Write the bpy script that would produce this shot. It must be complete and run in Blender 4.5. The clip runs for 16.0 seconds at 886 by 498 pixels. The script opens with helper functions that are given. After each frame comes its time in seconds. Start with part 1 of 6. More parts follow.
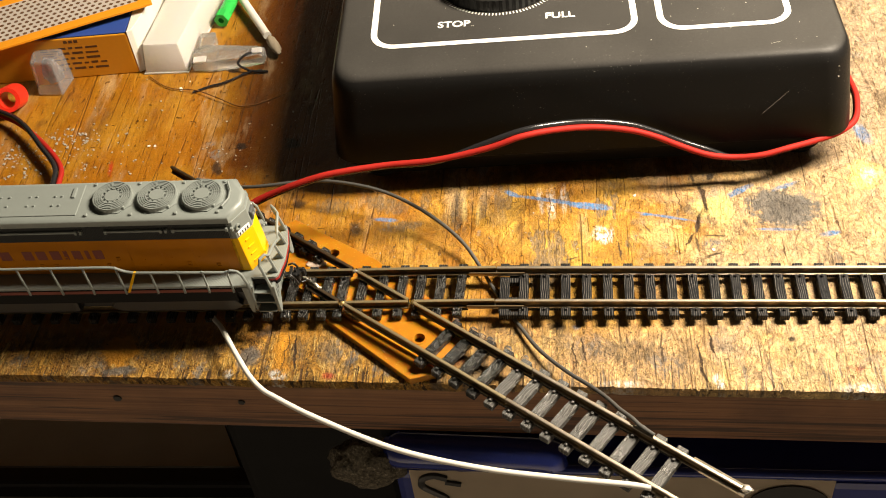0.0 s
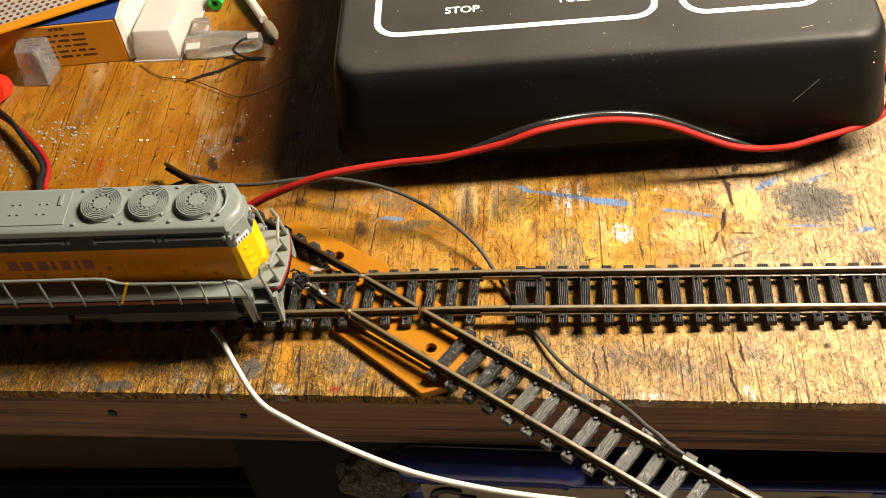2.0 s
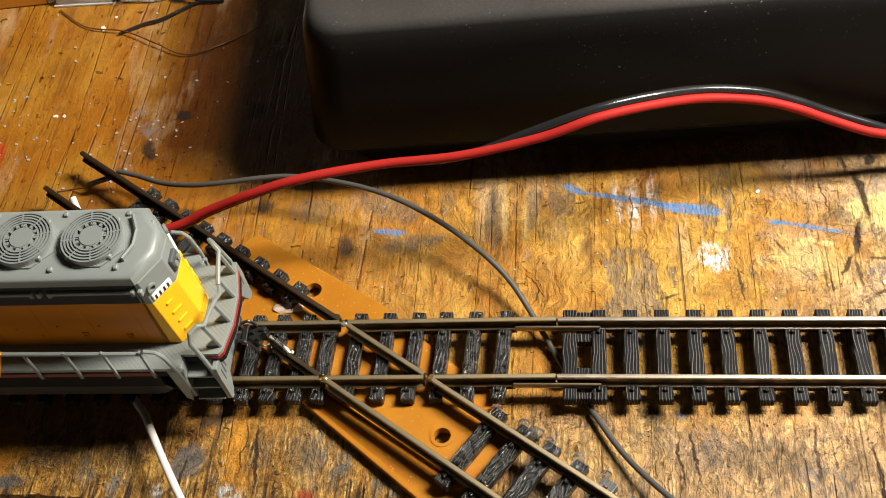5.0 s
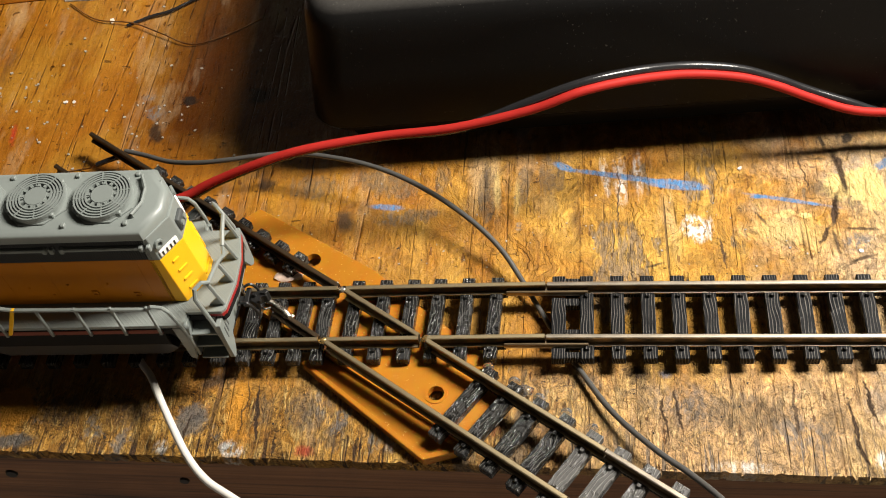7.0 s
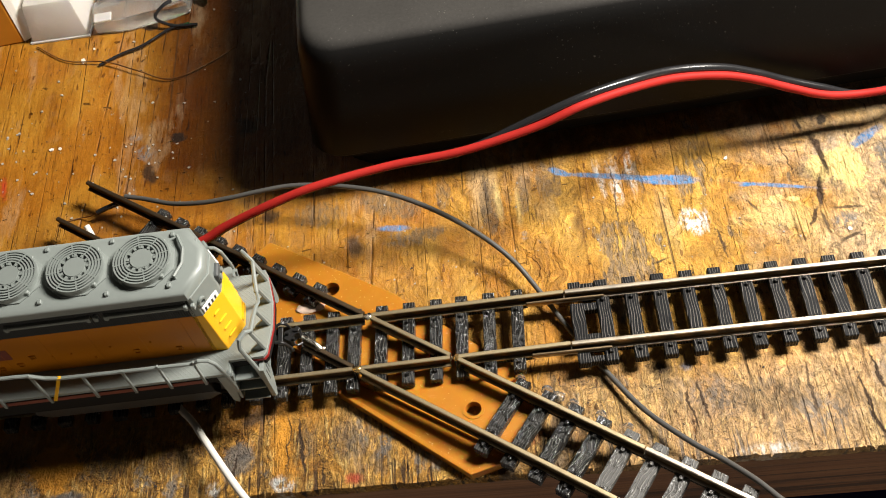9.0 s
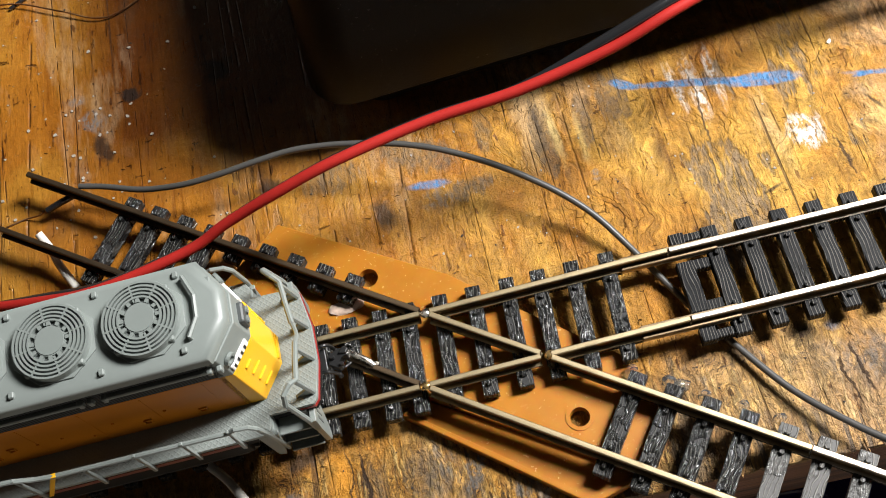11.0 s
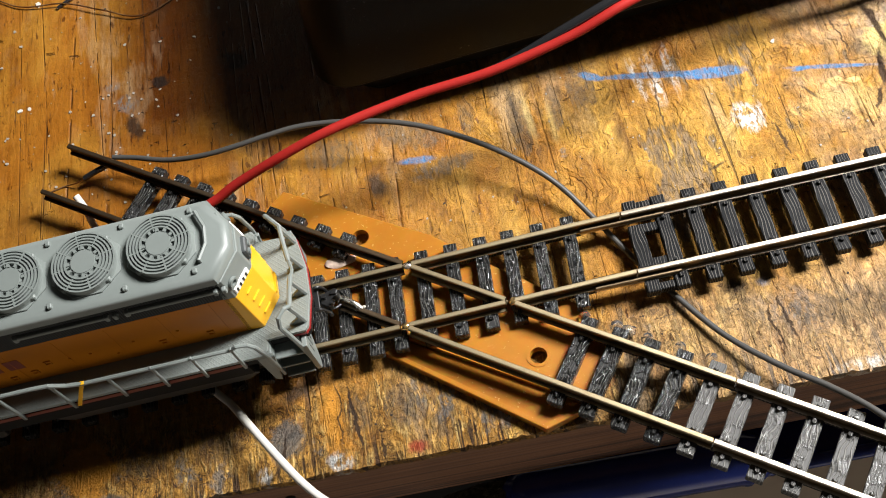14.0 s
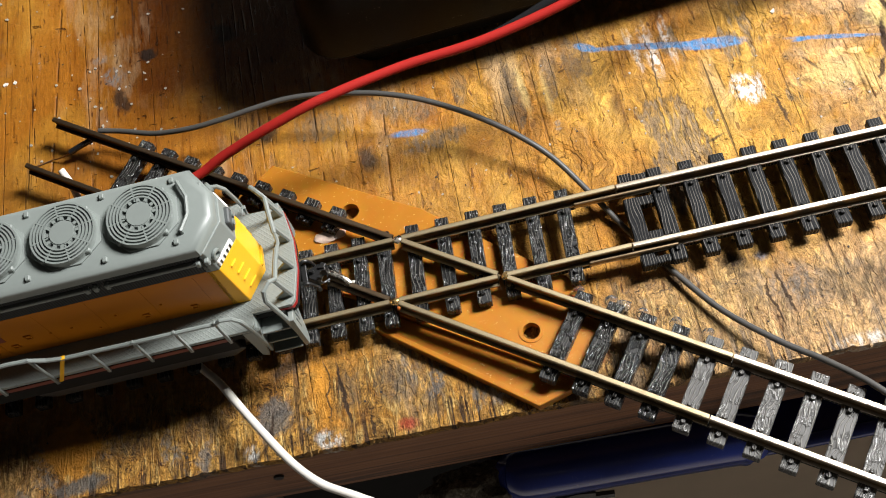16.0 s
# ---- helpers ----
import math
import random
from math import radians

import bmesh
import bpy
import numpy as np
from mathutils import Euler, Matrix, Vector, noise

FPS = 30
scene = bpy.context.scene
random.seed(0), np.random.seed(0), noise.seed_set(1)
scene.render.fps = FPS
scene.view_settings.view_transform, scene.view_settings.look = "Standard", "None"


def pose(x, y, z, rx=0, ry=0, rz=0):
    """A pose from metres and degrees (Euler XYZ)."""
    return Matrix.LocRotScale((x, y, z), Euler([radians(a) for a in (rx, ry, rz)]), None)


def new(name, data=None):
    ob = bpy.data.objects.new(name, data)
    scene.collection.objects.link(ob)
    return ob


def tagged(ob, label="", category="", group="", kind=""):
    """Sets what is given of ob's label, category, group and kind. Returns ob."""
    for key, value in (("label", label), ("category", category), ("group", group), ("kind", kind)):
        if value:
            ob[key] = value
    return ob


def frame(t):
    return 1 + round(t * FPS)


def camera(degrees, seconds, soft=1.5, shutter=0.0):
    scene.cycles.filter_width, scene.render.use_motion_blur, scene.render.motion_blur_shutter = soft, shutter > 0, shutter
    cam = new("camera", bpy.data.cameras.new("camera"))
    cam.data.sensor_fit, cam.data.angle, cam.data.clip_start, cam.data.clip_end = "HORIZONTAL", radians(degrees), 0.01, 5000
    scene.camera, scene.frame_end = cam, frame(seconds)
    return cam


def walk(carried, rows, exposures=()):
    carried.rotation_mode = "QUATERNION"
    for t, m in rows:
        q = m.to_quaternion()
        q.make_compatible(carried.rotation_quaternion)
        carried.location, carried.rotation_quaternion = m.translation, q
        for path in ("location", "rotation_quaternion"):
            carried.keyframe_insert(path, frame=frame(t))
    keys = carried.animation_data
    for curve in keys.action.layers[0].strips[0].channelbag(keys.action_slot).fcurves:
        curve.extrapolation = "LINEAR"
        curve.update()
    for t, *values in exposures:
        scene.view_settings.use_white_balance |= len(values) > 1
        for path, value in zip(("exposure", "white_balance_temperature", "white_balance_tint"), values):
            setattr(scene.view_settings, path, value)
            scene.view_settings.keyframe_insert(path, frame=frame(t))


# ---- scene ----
cam = camera(42.15, 16.0, 1.0)
ROWS = [
    (0.0, 0.05148, -0.16479, 0.19356, 44.01, 5.58, 3.78),
    (0.5, 0.05169, -0.16682, 0.19413, 43.75, 5.88, 3.57),
    (1.0, 0.04771, -0.15988, 0.19316, 42.94, 5.92, 3.48),
    (1.5, 0.04535, -0.15228, 0.18885, 42.31, 6.00, 3.39),
    (2.0, 0.04745, -0.14827, 0.18915, 42.03, 6.03, 3.24),
    (2.5, 0.05092, -0.14400, 0.18718, 40.95, 5.96, 3.14),
    (3.0, 0.05073, -0.12759, 0.18656, 37.83, 6.24, 3.10),
    (3.5, 0.04748, -0.09508, 0.16532, 35.01, 6.86, 3.55),
    (4.0, 0.04233, -0.08322, 0.15027, 35.41, 7.51, 3.71),
    (4.2, 0.04057, -0.08314, 0.14706, 36.24, 7.15, 3.47),
    (6.3, 0.04366, -0.09320, 0.14779, 38.40, 7.36, 4.18),
    (6.5, 0.04482, -0.09479, 0.14536, 38.75, 7.32, 4.02),
    (7.0, 0.04232, -0.09734, 0.14681, 39.25, 7.08, 3.85),
    (7.5, 0.04492, -0.10593, 0.15553, 40.13, 7.06, 3.81),
    (8.0, 0.04628, -0.11694, 0.16225, 41.31, 6.94, 3.82),
    (8.5, 0.04753, -0.12067, 0.16255, 41.46, 7.09, 2.51),
    (9.0, 0.02753, -0.09334, 0.16071, 36.07, 7.31, -3.48),
    (9.2, 0.01278, -0.07699, 0.15769, 32.99, 6.71, -6.31),
    (11.3, 0.01110, -0.05115, 0.13907, 26.07, 8.55, -11.98),
    (11.5, 0.01251, -0.05174, 0.13884, 26.00, 8.61, -11.90),
    (12.0, 0.01468, -0.05476, 0.14097, 26.33, 8.56, -11.63),
    (12.5, 0.01538, -0.05901, 0.14355, 26.89, 8.55, -11.31),
    (13.0, 0.01466, -0.06539, 0.14623, 27.62, 8.49, -11.04),
    (13.5, 0.01639, -0.07226, 0.15130, 28.33, 8.92, -10.53),
    (14.0, 0.01612, -0.07353, 0.15250, 28.81, 9.20, -10.17),
    (14.5, 0.01497, -0.07445, 0.15156, 28.62, 9.23, -10.05),
    (15.0, 0.01410, -0.07081, 0.14932, 28.26, 9.00, -10.13),
    (15.5, 0.01513, -0.07048, 0.14718, 28.11, 9.12, -10.11),
    (16.0, 0.01725, -0.07381, 0.14799, 28.25, 9.38, -10.07),
]
# seconds, stops, kelvin, tint: the camera's own gain and white balance drift on the way
EXPOSURES = [(0.0, 0.10, 7600, 10), (2.5, -0.02, 7200, 10), (3.5, -0.14, 6700, 10), (6.5, -0.17, 6500, 10), (7.5, -0.16, 6500, 10), (8.5, -0.10, 6600, 10), (9.0, -0.06, 6400, 10), (11.5, -0.11, 5950, 10), (16.0, -0.10, 5950, 10)]
walk(cam, [(t, pose(x, y, z, rx, ry, rz)) for t, x, y, z, rx, ry, rz in ROWS], EXPOSURES)

# ---- light: one warm desk lamp above to the right; the dim room is lighter towards the front ----
world = bpy.data.worlds.new("room")
world.use_nodes = True
back = world.node_tree.nodes["Background"]
back.inputs[0].default_value = (1.0, 0.84, 0.66, 1)
facing = world.node_tree.nodes.new("ShaderNodeSeparateXYZ")
spot = world.node_tree.nodes.new("ShaderNodeTexCoord")
world.node_tree.links.new(spot.outputs["Generated"], facing.inputs[0])
fall = world.node_tree.nodes.new("ShaderNodeMapRange")
fall.interpolation_type = "SMOOTHSTEP"
for key, value in (("From Min", -1.0), ("From Max", 0.15), ("To Min", 1.25), ("To Max", 0.005)):
    fall.inputs[key].default_value = value
world.node_tree.links.new(facing.outputs[1], fall.inputs["Value"])
# little comes from overhead: the room's light is low, from the front
high = world.node_tree.nodes.new("ShaderNodeMapRange")
high.interpolation_type = "SMOOTHSTEP"
for key, value in (("From Min", -0.50), ("From Max", 0.12), ("To Min", 1.0), ("To Max", 0.045)):
    high.inputs[key].default_value = value
world.node_tree.links.new(facing.outputs[2], high.inputs["Value"])
glow = world.node_tree.nodes.new("ShaderNodeMath")
glow.operation = "MULTIPLY"
world.node_tree.links.new(fall.outputs[0], glow.inputs[0])
world.node_tree.links.new(high.outputs[0], glow.inputs[1])
world.node_tree.links.new(glow.outputs[0], back.inputs[1])
scene.world = world
bulb = bpy.data.lights.new("desk_lamp_light", "AREA")
bulb.shape, bulb.size, bulb.size_y, bulb.energy, bulb.color = "ELLIPSE", 0.180, 0.090, 6.0, (1.0, 0.930, 0.835)
new("desk_lamp_light", bulb).matrix_world = pose(0.260, 0.067, 0.300, 0, 15, 0)
scene.view_settings.exposure = 0.0

MM = 0.001


# ---- node helpers ----
class Nodes:
    """Builds a material out of short calls."""

    def __init__(self, name, rough=0.5, metal=0.0):
        self.m = bpy.data.materials.new(name)
        self.m.use_nodes = True
        self.t = self.m.node_tree
        self.b = self.t.nodes["Principled BSDF"]
        self.b.inputs["Roughness"].default_value = rough
        self.b.inputs["Metallic"].default_value = metal
        self.co = self.t.nodes.new("ShaderNodeTexCoord").outputs["Object"]

    def put(self, node, key, value):
        if hasattr(value, "is_linked"):
            self.t.links.new(value, node.inputs[key])
        else:
            node.inputs[key].default_value = value

    def math(self, op, a, b=0.0, c=0.0, clamp=False):
        n = self.t.nodes.new("ShaderNodeMath")
        n.operation, n.use_clamp = op, clamp
        for k, v in enumerate((a, b, c)):
            self.put(n, k, v)
        return n.outputs[0]

    def scaled(self, sx=1, sy=1, sz=1, rot=0, shift=(0, 0, 0), src=None):
        n = self.t.nodes.new("ShaderNodeMapping")
        self.t.links.new(src or self.co, n.inputs["Vector"])
        n.inputs["Scale"].default_value = (sx, sy, sz)
        n.inputs["Rotation"].default_value = (0, 0, radians(rot))
        n.inputs["Location"].default_value = shift
        return n.outputs[0]

    def noise(self, scale, detail=4.0, rough=0.55, src=None, distort=0.0):
        n = self.t.nodes.new("ShaderNodeTexNoise")
        self.t.links.new(src or self.co, n.inputs["Vector"])
        n.inputs["Scale"].default_value, n.inputs["Detail"].default_value = scale, detail
        n.inputs["Roughness"].default_value, n.inputs["Distortion"].default_value = rough, distort
        return n.outputs["Fac"]

    def wave(self, scale, distort, src=None, detail=3.0, dscale=1.0):
        n = self.t.nodes.new("ShaderNodeTexWave")
        self.t.links.new(src or self.co, n.inputs["Vector"])
        n.inputs["Scale"].default_value, n.inputs["Distortion"].default_value = scale, distort
        n.inputs["Detail"].default_value, n.inputs["Detail Scale"].default_value = detail, dscale
        return n.outputs["Fac"]

    def ramp(self, fac, *stops):
        n = self.t.nodes.new("ShaderNodeValToRGB")
        self.t.links.new(fac, n.inputs[0])
        e = n.color_ramp.elements
        while len(e) < len(stops):
            e.new(0.5)
        for k, (p, c) in enumerate(stops):
            e[k].position = p
            e[k].color = (c, c, c, 1) if isinstance(c, (int, float)) else (*c, 1)
        return n.outputs[0]

    def mix(self, fac, a, b, mode="MIX"):
        n = self.t.nodes.new("ShaderNodeMix")
        n.data_type, n.blend_type = "RGBA", mode
        for k, v in ((0, fac), (6, a), (7, b)):
            if hasattr(v, "is_linked"):
                self.t.links.new(v, n.inputs[k])
            else:
                n.inputs[k].default_value = v if k == 0 else (*v, 1)
        return n.outputs[2]

    def bump(self, height, strength=0.3, dist=0.0002):
        n = self.t.nodes.new("ShaderNodeBump")
        n.inputs["Strength"].default_value, n.inputs["Distance"].default_value = strength, dist
        self.t.links.new(height, n.inputs["Height"])
        self.t.links.new(n.outputs[0], self.b.inputs["Normal"])

    def random(self):
        return self.t.nodes.new("ShaderNodeObjectInfo").outputs["Random"]

    def color(self, v):
        self.put(self.b, "Base Color", v if hasattr(v, "is_linked") else (*v, 1))
        return self

    def rough(self, v):
        self.put(self.b, "Roughness", v)
        return self


def plastic(name, col, rough=0.4, grain=0.12, bump=0.15, size=900, dust=0.0):
    """Painted or moulded plastic with slight mottling, fine relief and optional dust."""
    n = Nodes(name, rough)
    a = n.noise(size, 5)
    b = n.noise(size * 0.12, 3)
    lo, hi = [c * (1 - grain) for c in col], [min(1, c * (1 + grain)) for c in col]
    c = n.mix(n.math("MULTIPLY_ADD", a, 0.5, n.math("MULTIPLY", b, 0.5)), lo, hi)
    if dust:
        d = n.ramp(n.noise(2600, 3), (0.66, 0.0), (0.72, dust))
        c = n.mix(d, c, (0.5, 0.47, 0.4))
    n.color(c)
    n.rough(n.math("MULTIPLY_ADD", b, 0.18, rough - 0.09))
    n.bump(a, bump, 0.00006)
    return n.m


def metal(name, col, rough, grime=(0.05, 0.035, 0.02), amount=0.5, size=700):
    n = Nodes(name, rough, 1.0)
    g = n.ramp(n.noise(size, 6, 0.65), (0.45, 0.0), (0.72, amount))
    n.color(n.mix(g, col, grime))
    n.rough(n.math("MULTIPLY_ADD", g, 0.5, rough))
    n.put(n.b, "Metallic", n.math("SUBTRACT", 1.0, g, clamp=True))
    n.bump(n.noise(900, 3), 0.08, 0.00004)
    return n.m


def rail_metal(name, head, side, rough):
    """Drawn rail: a polished head and foot edge, sides dulled by oxide."""
    n = Nodes(name, rough, 1.0)
    up = n.t.nodes.new("ShaderNodeSeparateXYZ")
    n.t.links.new(n.co, up.inputs[0])
    rub = n.math("MAXIMUM", n.ramp(n.math("MULTIPLY_ADD", up.outputs[2], 1000.0, 1.0), (0.72, 0.0), (0.88, 1.0)), n.ramp(n.math("MULTIPLY_ADD", up.outputs[2], -1000.0, -1.0), (0.62, 0.0), (0.72, 0.75)))
    spot = n.ramp(n.noise(900, 5, 0.65, n.scaled(0.35, 1, 1)), (0.46, 0.0), (0.70, 0.55))
    c = n.mix(n.math("MULTIPLY", rub, n.math("SUBTRACT", 1.0, spot)), n.mix(spot, side, [v * 0.45 for v in side]), head)
    n.color(c)
    n.rough(n.math("MULTIPLY_ADD", spot, 0.25, n.math("MULTIPLY_ADD", rub, -0.10, rough + 0.10)))
    n.bump(n.noise(1500, 3, 0.5, n.scaled(0.15, 1, 1)), 0.10, 0.00004)
    return n.m


def bench_material():
    """Amber-varnished, worn and paint-stained plywood; the grain runs away from the front edge."""
    n = Nodes("worn_bench_plywood", 0.42)
    n.put(n.b, "Specular IOR Level", 0.30)
    sep = n.t.nodes.new("ShaderNodeSeparateXYZ")
    n.t.links.new(n.co, sep.inputs[0])
    X, Y = sep.outputs[0], sep.outputs[1]
    # warped coordinates for everything that has an uneven outline
    warp = n.t.nodes.new("ShaderNodeVectorMath")
    warp.operation = "MULTIPLY_ADD"
    swirl = n.t.nodes.new("ShaderNodeTexNoise")
    n.t.links.new(n.co, swirl.inputs["Vector"])
    swirl.inputs["Scale"].default_value, swirl.inputs["Detail"].default_value = 130, 5
    n.t.links.new(swirl.outputs["Color"], warp.inputs[0])
    warp.inputs[1].default_value = (0.010, 0.010, 0)
    n.t.links.new(n.co, warp.inputs[2])
    bent = warp.outputs[0]

    def cells(scale, feature, src):
        v = n.t.nodes.new("ShaderNodeTexVoronoi")
        v.feature = feature
        n.t.links.new(src, v.inputs["Vector"])
        v.inputs["Scale"].default_value = scale
        return v.outputs["Distance"] if feature == "DISTANCE_TO_EDGE" else v.outputs["Color"]

    fine = n.noise(300, 7, 0.68, n.scaled(5.5, 0.5, 1, 3))
    streak = n.noise(110, 6, 0.62, n.scaled(4.0, 0.30, 1, -3), 0.5)
    broad = n.noise(34, 5, 0.6, n.scaled(1.4, 0.8, 1), 0.7)
    # how far the varnish has gone, to the right, and where the ply is chipped, along the front
    worn = n.math("ADD", n.math("MULTIPLY", X, 5.2), n.math("MULTIPLY", Y, -5.0))
    worn = n.math("ADD", worn, n.math("MULTIPLY_ADD", n.noise(60, 6, 0.65, n.scaled(1.6, 0.6, 1)), 1.6, -0.45))
    worn = n.ramp(worn, (0.05, 0.0), (0.75, 1.0))
    chip = n.math("MULTIPLY_ADD", Y, -130.0, n.math("MULTIPLY_ADD", n.noise(90, 5, 0.65), 2.4, -1.1))
    chip = n.math("MULTIPLY", n.math("MINIMUM", n.math("MAXIMUM", chip, 0.0), 1.0), n.math("MAXIMUM", n.math("MULTIPLY_ADD", X, -11.0, 1.22, clamp=True), 0.42))
    rough_side = n.math("MULTIPLY_ADD", X, 26.0, n.math("MULTIPLY_ADD", n.noise(50, 5, 0.65), 2.6, -3.0))
    chip = n.math("MAXIMUM", n.math("MAXIMUM", chip, 0.0), n.math("MINIMUM", rough_side, 0.55))
    chip = n.math("MINIMUM", chip, 1.0)
    blotch = n.noise(95, 7, 0.66, n.scaled(1.5, 0.8, 1, 8), 0.4)
    grain = n.math("MULTIPLY_ADD", streak, 0.30, n.math("MULTIPLY_ADD", fine, 0.20, n.math("MULTIPLY", blotch, 0.50)))
    amber = n.ramp(grain, (0.26, (0.150, 0.056, 0.006)), (0.42, (0.255, 0.106, 0.010)), (0.56, (0.330, 0.154, 0.017)), (0.72, (0.43, 0.235, 0.040)))
    ochre = n.ramp(grain, (0.28, (0.170, 0.082, 0.011)), (0.42, (0.360, 0.202, 0.030)), (0.58, (0.480, 0.295, 0.058)), (0.70, (0.62, 0.45, 0.16)))
    col = n.mix(worn, amber, ochre)
    # how much of the varnish is crazed: not to the left, more and more to the right and along the front
    crazed = n.math("MAXIMUM", n.math("MULTIPLY_ADD", X, 24.0, n.math("MULTIPLY_ADD", n.noise(60, 3), 0.8, 0.05), clamp=True), chip)
    # darker board past the seam, with the controller's soft shadow painted in
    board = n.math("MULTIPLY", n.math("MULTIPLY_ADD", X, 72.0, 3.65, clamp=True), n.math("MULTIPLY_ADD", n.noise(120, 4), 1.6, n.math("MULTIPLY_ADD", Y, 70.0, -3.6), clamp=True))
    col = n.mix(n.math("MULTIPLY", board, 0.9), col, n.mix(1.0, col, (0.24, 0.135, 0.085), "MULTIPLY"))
    # cloudy varnish: orange-brown where it is thick, dull and pale where it is rubbed
    col = n.mix(n.ramp(broad, (0.44, 0.0), (0.56, 0.60)), col, n.mix(1.0, col, (0.80, 0.56, 0.32), "MULTIPLY"))
    rub = n.ramp(n.noise(48, 6, 0.68, n.scaled(2.2, 0.5, 1, 12, (0.3, 0.1, 0))), (0.55, 0.0), (0.68, 0.40))
    col = n.mix(rub, col, (0.44, 0.34, 0.21))
    thin = n.ramp(n.noise(210, 4, 0.6, n.scaled(6.5, 0.22, 1, -2), 0.2), (0.60, 0.0), (0.68, 0.55))
    col = n.mix(thin, col, n.mix(1.0, col, (0.42, 0.32, 0.24), "MULTIPLY"))
    # chipped ply: many small facets, each of its own tone, with fibres torn along the grain
    flake = n.t.nodes.new("ShaderNodeSeparateColor")
    n.t.links.new(cells(120, "F1", bent), flake.inputs[0])
    tone = n.ramp(flake.outputs[0], (0.0, (0.62, 0.52, 0.42)), (0.35, (0.90, 0.84, 0.74)), (0.7, (1.08, 1.06, 1.0)), (1.0, (1.25, 1.30, 1.38)))
    col = n.mix(n.math("MULTIPLY_ADD", chip, 0.50, n.math("MULTIPLY", crazed, 0.26)), col, n.mix(1.0, col, tone, "MULTIPLY"))
    flake2 = n.t.nodes.new("ShaderNodeSeparateColor")
    n.t.links.new(cells(640, "F1", bent), flake2.inputs[0])
    col = n.mix(n.math("MULTIPLY_ADD", chip, 0.75, 0.06), col, n.mix(1.0, col, n.ramp(flake2.outputs[1], (0.0, (0.48, 0.42, 0.36)), (0.5, (1.0, 1.0, 1.0)), (1.0, (1.38, 1.40, 1.40))), "MULTIPLY"))
    flake3 = n.t.nodes.new("ShaderNodeSeparateColor")
    n.t.links.new(cells(1000, "F1", n.scaled(1.5, 0.5, 1, 14, (0, 0, 0), bent)), flake3.inputs[0])
    col = n.mix(n.math("MULTIPLY_ADD", chip, 0.60, n.math("MULTIPLY", crazed, 0.30)), col, n.mix(1.0, col, n.ramp(flake3.outputs[1], (0.0, (0.42, 0.36, 0.30)), (0.25, (0.86, 0.83, 0.78)), (0.75, (1.08, 1.08, 1.08)), (1.0, (1.45, 1.48, 1.5))), "MULTIPLY"))
    col = n.mix(n.math("MULTIPLY", chip, 0.45), col, n.mix(flake2.outputs[2], (0.31, 0.150, 0.024), (0.54, 0.330, 0.085)))
    def torn(scale, sx, sy, turn, lo, hi, amount):
        return n.ramp(n.noise(scale, 5, 0.62, n.scaled(sx, sy, 1, turn, (turn * 0.01, 0.2, 0)), 0.5), (lo, 0.0), (hi, amount))
    sliver = n.math("MAXIMUM", torn(190, 4.2, 0.7, 20, 0.565, 0.615, 0.9), torn(210, 4.0, 0.8, -34, 0.59, 0.63, 0.85))
    col = n.mix(n.math("MULTIPLY", sliver, chip), col, n.mix(flake3.outputs[2], (0.42, 0.24, 0.055), (0.56, 0.38, 0.13)))
    groove = torn(170, 5.0, 0.28, 3, 0.56, 0.60, 0.95)
    groove = n.math("MULTIPLY", groove, n.math("MULTIPLY_ADD", Y, -240.0, n.math("MULTIPLY_ADD", n.noise(150, 3), 3.0, -4.2), clamp=True))
    col = n.mix(groove, col, (0.045, 0.022, 0.010))
    seams = n.math("ABSOLUTE", n.math("SUBTRACT", n.noise(260, 5, 0.65, n.scaled(2.4, 0.8, 1, 6, (0, 0, 0), bent)), 0.5))
    seams = n.math("MULTIPLY", n.ramp(seams, (0.004, 0.95), (0.016, 0.0)), n.math("MULTIPLY", chip, n.ramp(n.noise(180, 3), (0.42, 0.0), (0.55, 1.0))))
    fibre = n.ramp(n.noise(800, 5, 0.7, n.scaled(2.6, 0.32, 1, 5)), (0.34, 0.62), (0.48, 0.98), (0.64, 1.32))
    col = n.mix(n.math("MULTIPLY_ADD", chip, 0.75, 0.18), col, n.mix(1.0, col, fibre, "MULTIPLY"))
    nick = n.ramp(n.noise(330, 4, 0.6, n.scaled(1.0, 2.4, 1, 24)), (0.665, 0.0), (0.70, 0.8))
    col = n.mix(nick, col, n.mix(1.0, col, (0.22, 0.16, 0.12), "MULTIPLY"))
    col = n.mix(seams, col, (0.060, 0.030, 0.012))
    col = n.mix(n.math("MULTIPLY", n.math("MULTIPLY", chip, 0.70), n.math("MULTIPLY_ADD", X, 18.0, -0.35, clamp=True)), col, (0.62, 0.50, 0.36))
    # varnish gone in crisp, torn patches that show the grey-brown ply, and a net of fine cracks
    tear = n.math("MULTIPLY_ADD", n.noise(250, 6, 0.70, n.scaled(3.0, 0.42, 1, 2)), 2.0, -1.0)
    bare = n.math("ADD", n.noise(44, 5, 0.62, n.scaled(1.8, 0.7, 1, -5, (0.11, 0.07, 0))), n.math("MULTIPLY", tear, 0.10))
    bare = n.math("MULTIPLY", n.ramp(bare, (0.600, 0.0), (0.625, 1.0)), n.ramp(n.noise(900, 4, 0.65, n.scaled(2.0, 0.5, 1)), (0.36, 0.35), (0.52, 0.9)))
    bare = n.math("MULTIPLY", bare, n.math("MULTIPLY_ADD", X, 22.0, 0.75, clamp=True))
    col = n.mix(bare, col, n.mix(fine, (0.105, 0.066, 0.034), (0.27, 0.195, 0.115)))
